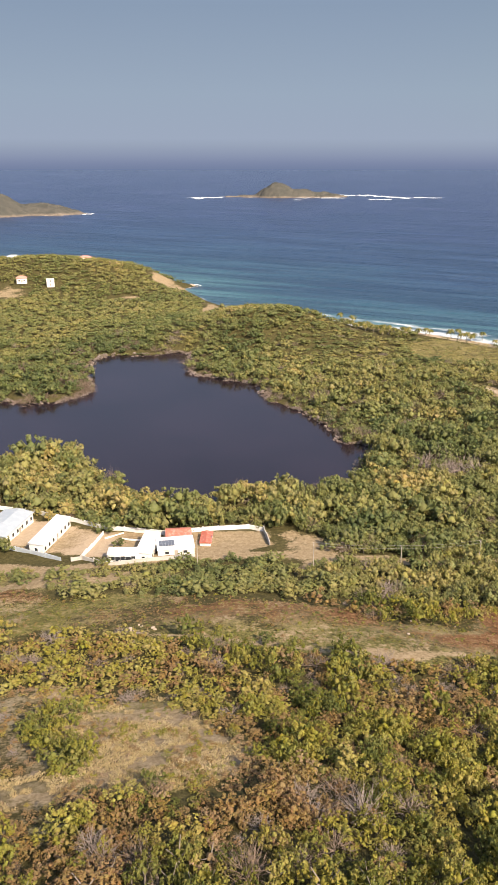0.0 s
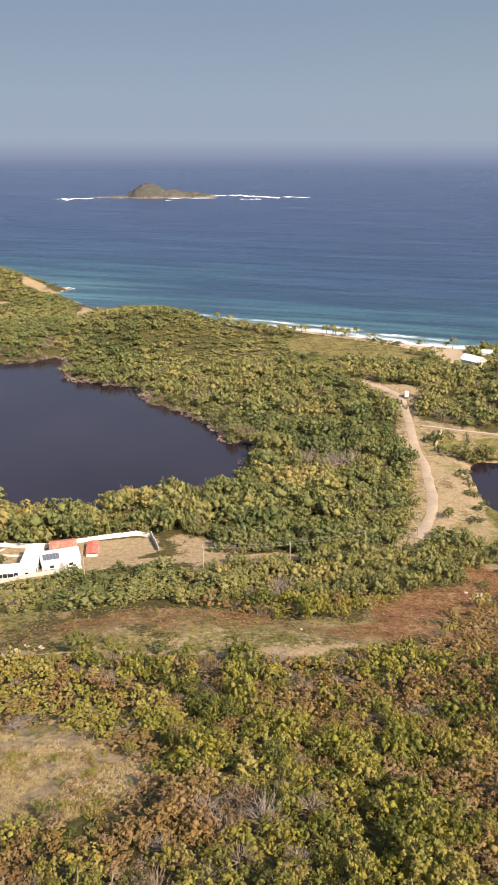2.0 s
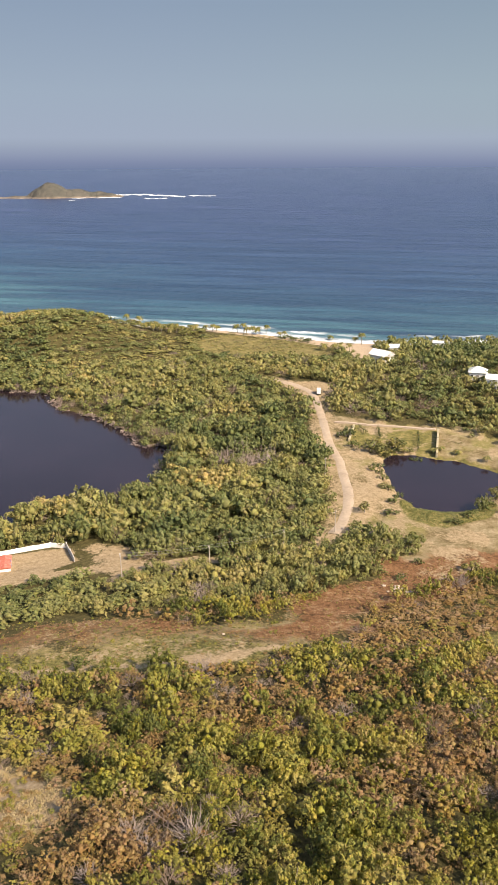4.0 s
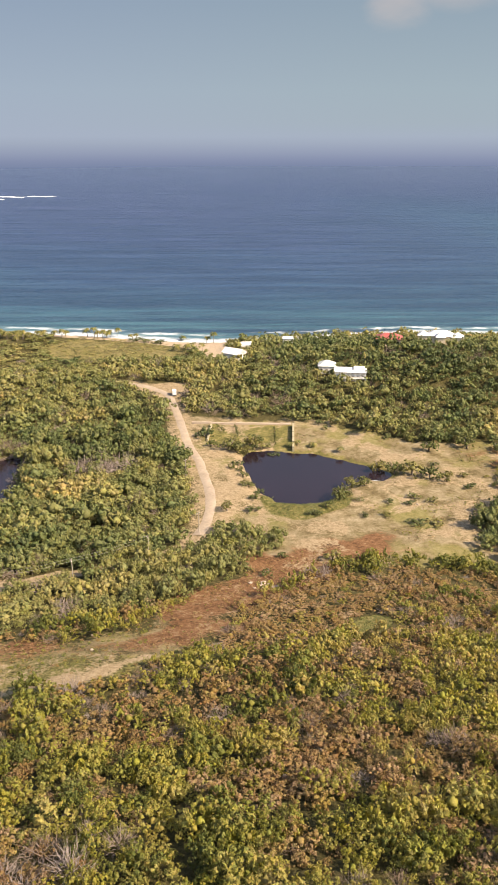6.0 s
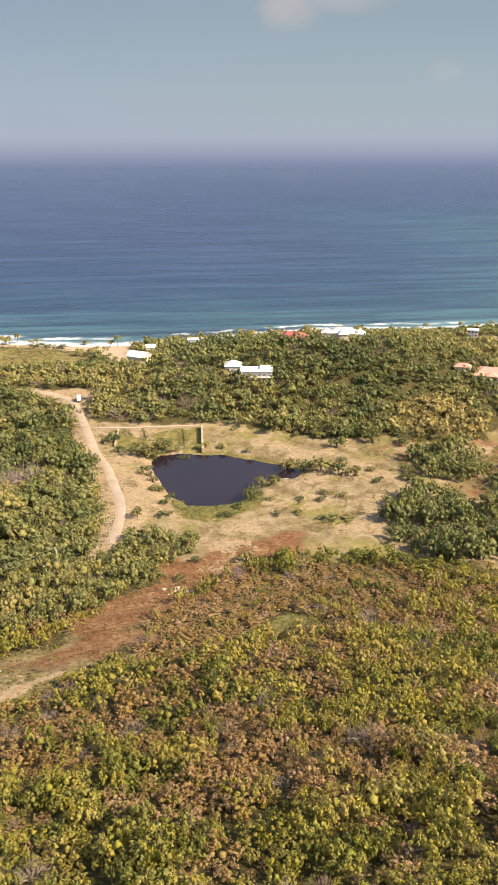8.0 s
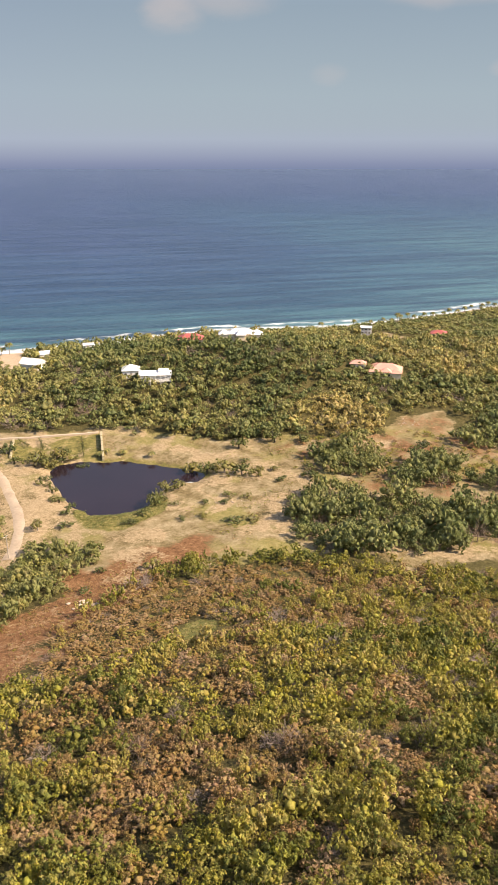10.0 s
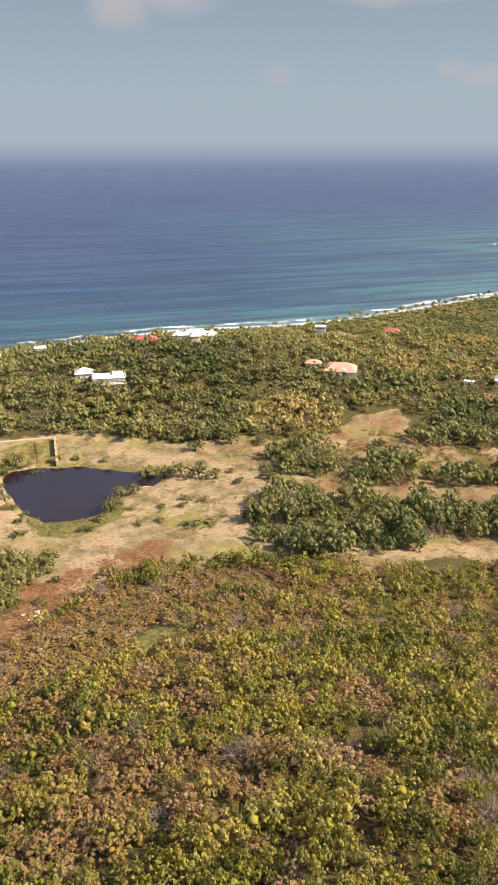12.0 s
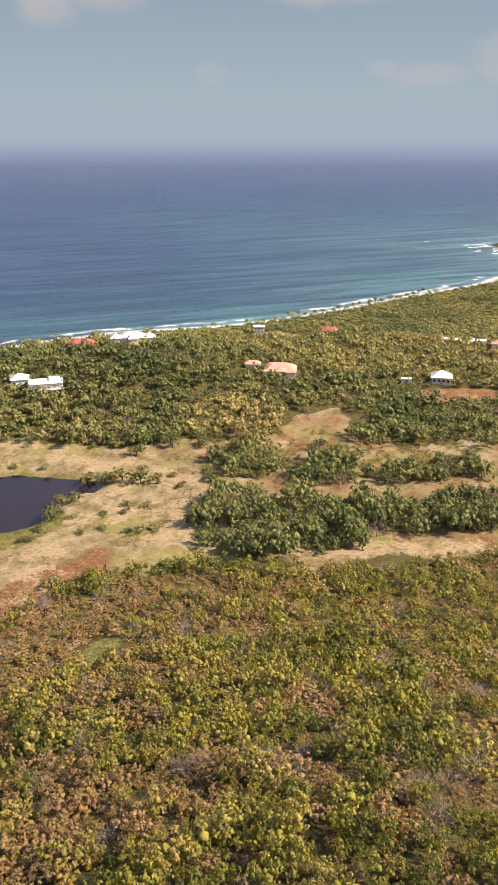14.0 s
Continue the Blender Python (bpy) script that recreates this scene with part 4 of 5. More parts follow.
woods[grey_patch, 4] *= 1.35
woods[grey_patch, 6] = 1.0
woods[:, 3:5] *= (0.66 + 1.1 * rng.rand(len(x), 1) ** 2.6)
coastal = step(y, 430, 455) * step(x, 15, 40) * (1 - step(x, 185, 200))          # wind-clipped scrub behind the beach
woods[:, 4] *= (1 - 0.5 * coastal) * (1 - 0.3 * step(y, 380, 470) * (x < 200))
woods[in_thicket, 3:5] *= (1.05, 1.15)
bank = (x > -110) & (x < 62) & (y > 230) & (y < 300) & ~leafless          # tall old trees between the yard and the pond
woods[bank, 3:5] *= np.where(rng.rand(bank.sum(), 1) < 0.45, 1.35, 0.9)
woods[bank, 6] = np.clip(0.05 + 0.85 * rng.rand(bank.sum()) * (0.5 + 0.5 * smooth_noise(x[bank], y[bank], 12, 47)) + 0.12, 0, 0.9)
low_ = step(212 - y, 0, 6) * (x < 112)          # lower growth between the strip and the yard
woods[:, 3] *= 1 - 0.28 * low_
woods[:, 4] *= 1 - np.interp(x, [-10, 30, 60], [0.60, 0.35, 0.15]) * low_
woods[:, 6] = np.clip(woods[:, 6] - 0.02 * low_, 0, 0.84)
near = np.hypot(x, y) < 330
planted("pond_woods", woods[~leafless & near], lush_mid, lush_leaves, "green mangrove and thorn woodland round the ponds", "woodland")
planted("shore_woods", woods[~leafless & ~near], lush_far, lush_leaves, "green coastal woodland behind the beach", "woodland")
planted("leafless_woods", woods[leafless], [twiggy(510 + k, 150) for k in range(6)], twigs, "pinkish grey leafless mangroves", "woodland")
x, y = scatter(4.2, 520, 900, 1.6)
far_ok = ~open_ground(x, y)
x, y = x[far_ok], y[far_ok]
tone = 0.0 + 0.55 * smooth_noise(x, y, 40, 51) + 0.35 * smooth_noise(x, y, 12, 52) + 0.3 * (rng.rand(len(x)) - 0.5)
planted("headland_woods", spots_of(x, y, 3.7, 2.5, tone), headland_kinds, lush_leaves, "low windswept woodland on the headland", "woodland")

# a pinkish grey fringe of low mangroves along the water's edge
fringe = []
for p, q in zip(POND, np.roll(POND, -1, axis=0)):
    for t in np.arange(0, 1, 1.5 / max(np.linalg.norm(q - p), 1.5)):
        fringe.append(p + t * (q - p) + rng.randn(2) * 1.1)
fringe = np.array(fringe)
fringe_kinds = [crown(540 + k, 3, 16, 4, 0.12) for k in range(5)]
fringe = fringe[(smooth_noise(fringe[:, 0], fringe[:, 1], 12, 78) > 0.3) & (fringe[:, 1] > 285)]
planted("mangrove_fringe", spots_of(fringe[:, 0], fringe[:, 1], 2.1, 1.4, 0.3 + 0.7 * rng.rand(len(fringe))), fringe_kinds, twigs, "pinkish grey mangrove fringe at the water's edge", "mangrove")

# low weeds, dry bushes and tufts on the open ground
x, y = scatter(1.4, 60, 330, 1.3)
open_ = np.min([away(SAVANNA, x, y), away(STRIP, x, y), away(CLEARING, x, y)], axis=0) < 1
x, y = x[open_], y[open_]
free = np.ones(len(x), bool)
for line in (POND, SMALL_POND, np.array(GARDEN), np.array(YARD)):
    free &= away(line, x, y) > 1
for line, wide in ((ROAD, 3.5), (PATH, 1.8)):
    free &= away(line, x, y, False) > wide
in_strip = away(STRIP, x, y) < 0
cluster = 0.45 * smooth_noise(x, y, 13, 71) + 0.35 * smooth_noise(x, y, 5, 72) + 0.2 * rng.rand(len(x))
free &= cluster > np.where(in_strip, np.where(away(RUST, x, y) < 0, 0.42, 0.36), np.where(x > 190, 0.57, 0.65)) + 0.12 * (np.min([away(p, x, y) for p in BARE], axis=0) < 0)
x, y, in_strip = x[free], y[free], in_strip[free]
weed_tone = np.where(rng.rand(len(x)) < np.where(away(RUST, x, y) < 0, 0.85, np.where(in_strip, 0.45, 0.3)), 0.67 + 0.2 * rng.rand(len(x)), 0.02 + 0.3 * rng.rand(len(x)))
weeds = spots_of(x, y, 0.6, 0.30, weed_tone)
weeds[:, 3:5] *= (0.6 + 0.9 * rng.rand(len(x), 1) ** 2)
planted("meadow_weeds", weeds, weed_kinds, dry_leaves, "low weeds and dry tufts on the open ground", "weeds")


# straw grass and thorny brush in the clearing
x, y = scatter(0.55, 62, 125, 1.4)
inside = (away(CLEARING, x, y) < 0.6) & (0.55 * smooth_noise(x, y, 4.5, 25) + 0.45 * smooth_noise(x, y, 1.6, 26) > 0.41)
x, y = x[inside], y[inside]
tufts = spots_of(x, y, 0.45, 0.34, 0.3 + 0.6 * smooth_noise(x, y, 6, 27) + 0.3 * (rng.rand(len(x)) - 0.5))
planted("clearing_grass", tufts, grass_kinds, straw_leaves, "tufts of straw coloured grass in the hillside clearing", "grass")
x, y = scatter(1.15, 62, 125, 1.3)
inside = ((away(BRUSH, x, y) < 0) & (rng.rand(len(x)) < 0.75)) | ((away(CLEARING, x, y) < 0.5) & (smooth_noise(x, y, 5, 28) * 0.6 + rng.rand(len(x)) * 0.4 > 0.66))
x, y = x[inside], y[inside]
planted("clearing_brush", spots_of(x, y, 0.75, 0.5, np.where(rng.rand(len(x)) < 0.6, 0.7 + 0.3 * rng.rand(len(x)), 0.2 + 0.3 * rng.rand(len(x)))), dry_mid, dry_leaves, "low brown and olive brush in the hillside clearing", "scrub")

# fresh green grass in the wet hollows
x, y = scatter(0.9, 120, 300, 1.4)
wet = (np.minimum(away(MARSH, x, y), away(GREEN_PATCH, x, y)) < 0.5) & (away(SMALL_POND, x, y) > 0.8) & (rng.rand(len(x)) < 0.8)
x, y = x[wet], y[wet]
planted("marsh_grass", spots_of(x, y, 0.7, 0.22, 0.15 + 0.3 * rng.rand(len(x))), grass_kinds, lush_leaves, "low green grass in a damp hollow", "grass")

# low salt scrub on the flat behind the beach
x, y = scatter(2.6, 400, 560, 1.4)
flat_ = (away(FIELD, x, y) < 2) & (0.6 * smooth_noise(x, y, 14, 77) + 0.4 * rng.rand(len(x)) > 0.42)
x, y = x[flat_], y[flat_]
planted("salt_scrub", spots_of(x, y, 1.8, 0.5, 0.35 + 0.5 * rng.rand(len(x))), weed_kinds, lush_leaves, "low olive scrub on the flat behind the beach", "scrub")

# brown scrub and cut brush between the thickets
x, y = scatter(3.0, 200, 345, 1.4)
rough_ = (away(rounded([(203, 205), (222, 216), (250, 206), (282, 184), (302, 162), (302, 138), (270, 136), (240, 162), (212, 184)]), x, y) < 0) & (np.min([away(p, x, y) for p in THICKETS], axis=0) > 0)
rough_ |= away(BROWN[0], x, y) < 1
rough_ &= (0.6 * smooth_noise(x, y, 9, 75) + 0.4 * rng.rand(len(x))) > 0.45
x, y = x[rough_], y[rough_]
planted("rough_scrub", spots_of(x, y, 1.5, 1.0, 0.1 + 0.9 * rng.rand(len(x))), dry_mid, dry_leaves, "brown and green scrub among cut brush", "scrub")


def bush_meshes(base, kinds, mat):
    out = []
    for k, (v, f) in enumerate(kinds):
        pair = []
        for word, (a, b), m in (("crown", (v, f), mat), ("trunk", trunk(base + k), bark)):
            ob = mesh_object(word, a, b, m, True)
            pair.append(ob.data)
            bpy.data.objects.remove(ob)
        out.append(pair)
    return out


# bushes that stand alone in the grass: x, y, radius, height
LONE = [(141, 281, 3.6, 3.0), (145, 284, 2.6, 2.2), (135, 286, 3.0, 2.0), (128, 300, 3.2, 2.4), (126, 288, 2.4, 1.8), (131, 280, 4.2, 3.0), (137, 276, 3.0, 2.2), (147, 271, 2.0, 1.5), (156, 226, 2.8, 2.6), (161, 225, 2.4, 2.2), (146, 219, 2.4, 2.8), (149, 222, 2.4, 3.0), (137, 213, 2.2, 1.2),
        (176, 237, 3.0, 3.0), (179, 231, 3.2, 3.0), (183, 225, 3.6, 3.2), (187, 219, 3.2, 3.0), (191, 214, 2.8, 2.6), (152, 199, 1.8, 1.0), (145, 202, 1.4, 0.9), (130, 211, 1.8, 1.0), (117, 178, 2.2, 2.0), (157, 190, 3.0, 1.0),
        (163, 187, 2.6, 0.9), (220, 236, 3.4, 3.0), (122, 163, 1.8, 1.2), (105, 227, 2.0, 2.4), (119, 232, 2.0, 1.2), (121, 245, 1.8, 1.2), (124, 262, 1.6, 1.2), (113, 224, 2.6, 1.0), (178, 178, 2.4, 1.6), (205, 200, 2.6, 1.8),
        (210, 206, 2.2, 1.5), (199, 214, 1.6, 1.2), (196, 228, 1.6, 1.0), (-40, 216, 1.9, 1.5), (-43, 201.5, 1.8, 1.6), (-2.4, 93.5, 0.9, 0.9), (4, 140, 1.6, 1.6), (-10, 141, 1.0, 1.0),
        (98, 504, 4.5, 3.2), (103, 500, 3.0, 2.4), (108, 497, 2.4, 1.8), (160, 484, 4.0, 1.6), (166, 478, 3.6, 1.4), (172, 471, 3.4, 1.6), (94, 176, 1.6, 1.0), (104, 186, 1.5, 1.0), (236, 190, 2.8, 2.4), (262, 190, 3.0, 2.0), (123, 238, 1.6, 1.2), (122, 244, 1.8, 1.2), (124, 253, 1.8, 1.4), (126, 259, 1.6, 1.2), (128, 266, 1.8, 1.3), (134, 279, 2.4, 2.0), (142, 279, 2.0, 1.6), (148, 278, 1.8, 1.2), (151, 214, 1.5, 0.9), (131, 209, 1.4, 0.8), (195, 205, 2.0, 1.2),
        (203, 240, 3.0, 2.6), (170, 207, 2.2, 1.0), (165, 203, 1.8, 0.9), (174, 201, 2.0, 1.1), (160, 208, 1.6, 0.9), (228, 228, 2.6, 2.2)]
kinds = bush_meshes(700, lush_mid[:6], lush_leaves_own)
for k, (bx, by, size, tall) in enumerate(LONE):
    root = new("bush")
    root.matrix_world = Matrix.LocRotScale((bx, by, float(height(bx, by))), Euler((0, 0, k * 1.7)), (1.4 * size, 1.4 * size, 1.5 * tall))
    for word, data in zip(("crown", "trunk"), kinds[k % 6]):
        new(word, data).parent = root
    tagged(root, "round green bush standing alone in dry grass" if size > 1.9 else "small green bush on open ground", "bush", "lone bushes")


# ---- islands and surf ----
def part(name, bm, mat, parent, label=""):
    """One mesh part under a thing or a part."""
    me = bpy.data.meshes.new(name)
    bm.to_mesh(me)
    bm.free()
    me.materials.append(mat)
    ob = new(name, me)
    ob.parent = parent
    return tagged(ob, label) if label else ob


def box(bm, x0, x1, y0, y1, z0, z1):
    v = [bm.verts.new(c) for c in ((x0, y0, z0), (x1, y0, z0), (x1, y1, z0), (x0, y1, z0), (x0, y0, z1), (x1, y0, z1), (x1, y1, z1), (x0, y1, z1))]
    for f in ((0, 3, 2, 1), (4, 5, 6, 7), (0, 1, 5, 4), (1, 2, 6, 5), (2, 3, 7, 6), (3, 0, 4, 7)):
        bm.faces.new([v[k] for k in f])
    return bm


def block(x0, x1, y0, y1, z0, z1, bevel=0.03):
    bm = box(bmesh.new(), x0, x1, y0, y1, z0, z1)
    if bevel:
        bmesh.ops.bevel(bm, geom=list(bm.edges), offset=bevel, segments=1, affect="EDGES")
    return bm


def island(mounds, label):
    """An island from mounds (x, y, half length, half depth, height), rough and steep at the waterline."""
    cx0, cx1 = min(m[0] - 1.6 * m[2] for m in mounds), max(m[0] + 1.6 * m[2] for m in mounds)
    cy0, cy1 = min(m[1] - 1.6 * m[3] for m in mounds), max(m[1] + 1.6 * m[3] for m in mounds)
    gx, gy, quads = sheet(np.linspace(cx0, cx1, 110), np.linspace(cy0, cy1, 60))
    z = np.zeros(len(gx)) - 5
    for x, y, a, b, h in mounds:
        d = np.hypot((gx - x) / a, (gy - y) / b)
        z = np.maximum(z, (h + 5) * np.clip(1 - d ** 1.9, -0.5, 1) - 5)
    z = z + np.where(z > 0, 1, 0.3) * ((smooth_noise(gx, gy, 26, 81) - 0.5) * 7 + (smooth_noise(gx, gy, 9, 82) - 0.5) * 3.5)
    ob = mesh_object("island", np.stack([gx, gy, z], 1), quads, island_mat, False)
    return tagged(ob, label, "island", kind="structure")


island([(78, 2160, 70, 55, 34), (125, 2158, 95, 50, 22), (175, 2155, 105, 45, 12), (20, 2155, 120, 40, 5)], "low scrub covered island with one rounded peak, ringed by surf")
island([(-590, 1560, 190, 90, 64), (-430, 1580, 120, 55, 20), (-355, 1590, 55, 25, 7)], "green sloping island with a pale rocky shore")


def surf(x0, y0, x1, y1, wide, seed):
    """A ragged patch of foam between two places."""
    n = 40
    t = np.linspace(0, 1, n)
    x, y = x0 + (x1 - x0) * t, y0 + (y1 - y0) * t
    r = np.random.RandomState(seed)
    k = np.abs(np.interp(t, np.linspace(0, 1, 9), r.rand(9))) * np.clip(np.minimum(t, 1 - t) * 8, 0.12, 1)
    y = y + np.interp(t, np.linspace(0, 1, 7), r.randn(7)) * wide * 0.2
    lo = np.stack([x, y - wide * k * 0.5, 0 * x + 0.12], 1)
    hi = np.stack([x, y + wide * k * 0.5 + 0.5, 0 * x + 0.12], 1)
    mid = np.stack([x, y, 0 * x + 0.5], 1)
    v = np.concatenate([lo, mid, hi])
    f = [(a * n + i, a * n + i + 1, (a + 1) * n + i + 1, (a + 1) * n + i) for a in range(2) for i in range(n - 1)]
    return tagged(mesh_object("surf", v, f, foam_mat, True), "white breaking surf", "surf", kind="stuff")


for k, (x0, y0, x1, y1, wide) in enumerate(((-160, 2090, -60, 2150, 75), (125, 2110, 250, 2120, 45), (240, 2230, 350, 2220, 90), (330, 2180, 420, 2130, 70), (430, 2130, 500, 2125, 60), (-470, 1545, -320, 1600, 28), (-330, 1590, -305, 1592, 45),
                                           (300, 2060, 360, 2050, 30), (112, 2030, 128, 2028, 30), (990, 486, 1012, 474, 9), (972, 470, 1000, 458, 6), (940, 448, 952, 444, 5), (955, 432, 975, 424, 5), (930, 420, 945, 414, 4), (968, 415, 990, 404, 5), (992, 545, 998, 543, 6), (975, 440, 992, 434, 4), (-52, 738, -44, 733, 9))):
    surf(x0, y0, x1, y1, wide, 90 + k)


# ---- buildings ----
def ground_at(x, y):
    return float(height(x, y))


def roof_shape(kind, l, w, rise, over, thick=0.14):
    """A roof over a plan l by w whose eaves lie at z = 0."""
    bm = bmesh.new()
    a, b = l / 2 + over, w / 2 + over
    if kind == "flat":
        return block(-a, a, -b, b, 0, thick + rise, 0.03)
    top = {"gable": [(-a, 0), (a, 0)], "hip": [(-max(a - b, 0.01), 0), (max(a - b, 0.01), 0)], "shed": [(-a, b), (a, b)]}[kind]
    for z in (0, thick):
        e = [bm.verts.new((x, y, z)) for x, y in ((-a, -b), (a, -b), (a, b), (-a, b))]
        r = [bm.verts.new((x, y, z + rise)) for x, y in top]
        if kind == "shed":
            bm.faces.new((e[0], e[1], r[1], r[0]))
        else:
            bm.faces.new((e[0], e[1], r[1], r[0]))
            bm.faces.new((e[2], e[3], r[0], r[1]))
            if kind == "hip" or z == 0 or True:
                bm.faces.new((e[1], e[2], r[1]))
                bm.faces.new((e[3], e[0], r[0]))
        if z == 0:
            low = e
    for k in range(4):
        bm.faces.new((low[k], low[(k + 1) % 4], e[(k + 1) % 4], e[k]))
    if kind == "shed":
        bm.faces.new((e[2], e[3], r[0], r[1]))
    bmesh.ops.recalc_face_normals(bm, faces=list(bm.faces))
    return bm


def roof_ribs(kind, l, w, rise, over, gap):
    """The raised seams of a sheet roof."""
    bm = bmesh.new()
    a, b = l / 2 + over, w / 2 + over
    x = -a + gap / 2
    while x < a:
        sides = (1,) if kind == "shed" else (-1, 1)
        for s in sides:
            run = 2 * b if kind == "shed" else b
            y0 = -b
            pts = [(x - 0.03, 0), (x + 0.03, 0)]
            v = []
            for px, _ in pts:
                for t in (0, 1):
                    yy = (y0 + run * t) * (1 if kind == "shed" else -s)
                    v.append(bm.verts.new((px, yy, 0.14 + rise * t + 0.05)))
            bm.faces.new((v[0], v[2], v[3], v[1]))
        x += gap
    bmesh.ops.solidify(bm, geom=list(bm.faces), thickness=0.05)
    return bm


def window(parent, x, y, z, w, h, face, mat_frame):
    """A window on the front (face -1), the back (1) or an end ('e', 'w') wall: a frame with a dark pane set into it."""
    def turned(bm):
        if face == 1:
            bmesh.ops.rotate(bm, verts=list(bm.verts), cent=(0, 0, 0), matrix=Matrix.Rotation(math.pi, 3, "Z"))
        elif face == "e":
            bmesh.ops.rotate(bm, verts=list(bm.verts), cent=(0, 0, 0), matrix=Matrix.Rotation(math.pi / 2, 3, "Z"))
        elif face == "w":
            bmesh.ops.rotate(bm, verts=list(bm.verts), cent=(0, 0, 0), matrix=Matrix.Rotation(-math.pi / 2, 3, "Z"))
        bmesh.ops.translate(bm, verts=list(bm.verts), vec=(x, y, z))
        return bm
    bm = bmesh.new()
    for x0, x1, z0, z1 in ((-w / 2 - 0.08, -w / 2, 0, h), (w / 2, w / 2 + 0.08, 0, h), (-w / 2 - 0.08, w / 2 + 0.08, h, h + 0.08), (-w / 2 - 0.14, w / 2 + 0.14, -0.1, 0)):
        box(bm, x0, x1, -0.10, 0.02, z0, z1)
    win = part("window", turned(bm), mat_frame, parent)
    part("pane", turned(box(bmesh.new(), -w / 2, w / 2, -0.045, -0.005, 0, h)), dark_glass, win)
    return win


def house(name, x, y, turn, size, roof, mats, label, rise=1.2, over=0.4, front=0, ends=0, storeys=1, category="house", lift=0.0, ribs=0.0, wmin=1.0):
    """A building with its long side along its own x; turn in degrees; front and ends: windows on each long side and end."""
    l, w, h = size
    root = new(name)
    root.matrix_world = pose(x, y, ground_at(x, y) + lift, 0, 0, turn)
    tagged(root, label, category)
    wall_mat, roof_mat = mats
    wall = part("wall", block(-l / 2, l / 2, -w / 2, w / 2, -1.2, h, 0.04), wall_mat, root)
    if roof == "gable":
        bm = bmesh.new()
        for s in (-1, 1):
            v = [bm.verts.new(c) for c in ((s * l / 2, -w / 2, h), (s * l / 2, w / 2, h), (s * l / 2, 0, h + rise * (w / 2) / (w / 2 + over)))]
            bm.faces.new(v)
        bmesh.ops.solidify(bm, geom=list(bm.faces), thickness=0.12)
        part("gable", bm, wall_mat, root)
    bm = roof_shape(roof, l, w, rise, over)
    bmesh.ops.translate(bm, verts=list(bm.verts), vec=(0, 0, h + 0.01))
    top = part("roof", bm, roof_mat, root)
    if ribs and roof in ("gable", "shed"):
        bm = roof_ribs(roof, l, w, rise, over, ribs)
        bmesh.ops.translate(bm, verts=list(bm.verts), vec=(0, 0, h + 0.01))
        part("roof_seams", bm, roof_mat, top)
    high = h / storeys
    for s in range(storeys):
        for k in range(front):
            u = -l / 2 + l * (k + 0.5) / front
            for face in (-1, 1):
                window(wall, u, face * (w / 2 + 0.005), s * high + 0.95, min(1.3, wmin + 0.2), min(1.3, high - 1.5), face, white_wall)
        for k in range(ends):
            u = -w / 2 + w * (k + 0.5) / ends
            window(wall, l / 2 + 0.005, u, s * high + 0.95, wmin, min(1.2, high - 1.5), "e", white_wall)
            window(wall, -l / 2 - 0.005, u, s * high + 0.95, wmin, min(1.2, high - 1.5), "w", white_wall)
    bm = block(-0.55, 0.55, -w / 2 - 0.06, -w / 2 - 0.01, 0.0, 2.05, 0.01)
    part("door", bm, blue_paint if category == "shed" else pole_wood, wall)
    return root


# the walled yard by the pond
house("workshop", -79.5, 228.5, 77, (18, 10, 3.1), "gable", (white_wall, grey_roof), "long white workshop with a patched grey-blue sheet roof", 0.8, 0.4, 6, 2, category="building", ribs=1.0)
house("barrack", -63.4, 222.4, 78, (20, 4.6, 3.3), "shed", (white_wall, white_roof), "long narrow white building with a sloping white roof", 0.35, 0.25, 7, 1, category="building", ribs=1.2)
house("long_shed", -30.6, 211.0, 84, (14, 4.6, 3.0), "shed", (white_wall, white_roof), "long white shed with a white sheet roof", 0.4, 0.2, 4, 1, category="shed", ribs=1.2)
wing = house("open_wing", -37.2, 204.8, 2, (9, 4.2, 2.8), "flat", (white_wall, white_roof), "low white flat roofed wing with a dark slab for its shaded open front", 0.02, 0.2, 3, 1, category="shed")
# Solid dark slab on the wall stands for the shade inside an open front.
part("opening", block(-3.0, 3.6, -2.19, -2.11, 0.3, 2.1, 0.01), dark_glass, wing, "dark slab in place of the shade inside the open front")
hut = house("solar_house", -22.4, 210.6, 10, (11, 6.6, 2.4), "shed", (white_wall, white_roof), "white house with a solar panel on its white roof", 0.7, 0.2, 2, 1)
panels = new("solar_panel")
panels.parent = hut
panels.matrix_local = Matrix.Translation((-2.6, -0.2, 3.02)) @ Matrix.Rotation(math.atan2(0.7, 7.0), 4, "X")
for i in range(5):
    for j in range(2):
        p = part("panel", block(-2.3 + i * 0.93, -1.42 + i * 0.93, -1.5 + j * 1.55, -0.02 + j * 1.55, 0.05, 0.10, 0.01), solar_glass, panels)
house("red_shed", -22.2, 219.8, 6, (7.6, 5.0, 2.9), "gable", (white_wall, rusty_roof), "shed with a faded red sheet roof", 1.0, 0.3, 2, 1, category="shed", ribs=0.9)
house("rusty_shed", -13.4, 219.0, 88, (7.6, 3.4, 1.3), "gable", (white_wall, rusty_roof), "small shed with a rust streaked roof", 0.4, 0.2, 1, 1, category="shed", ribs=0.9)


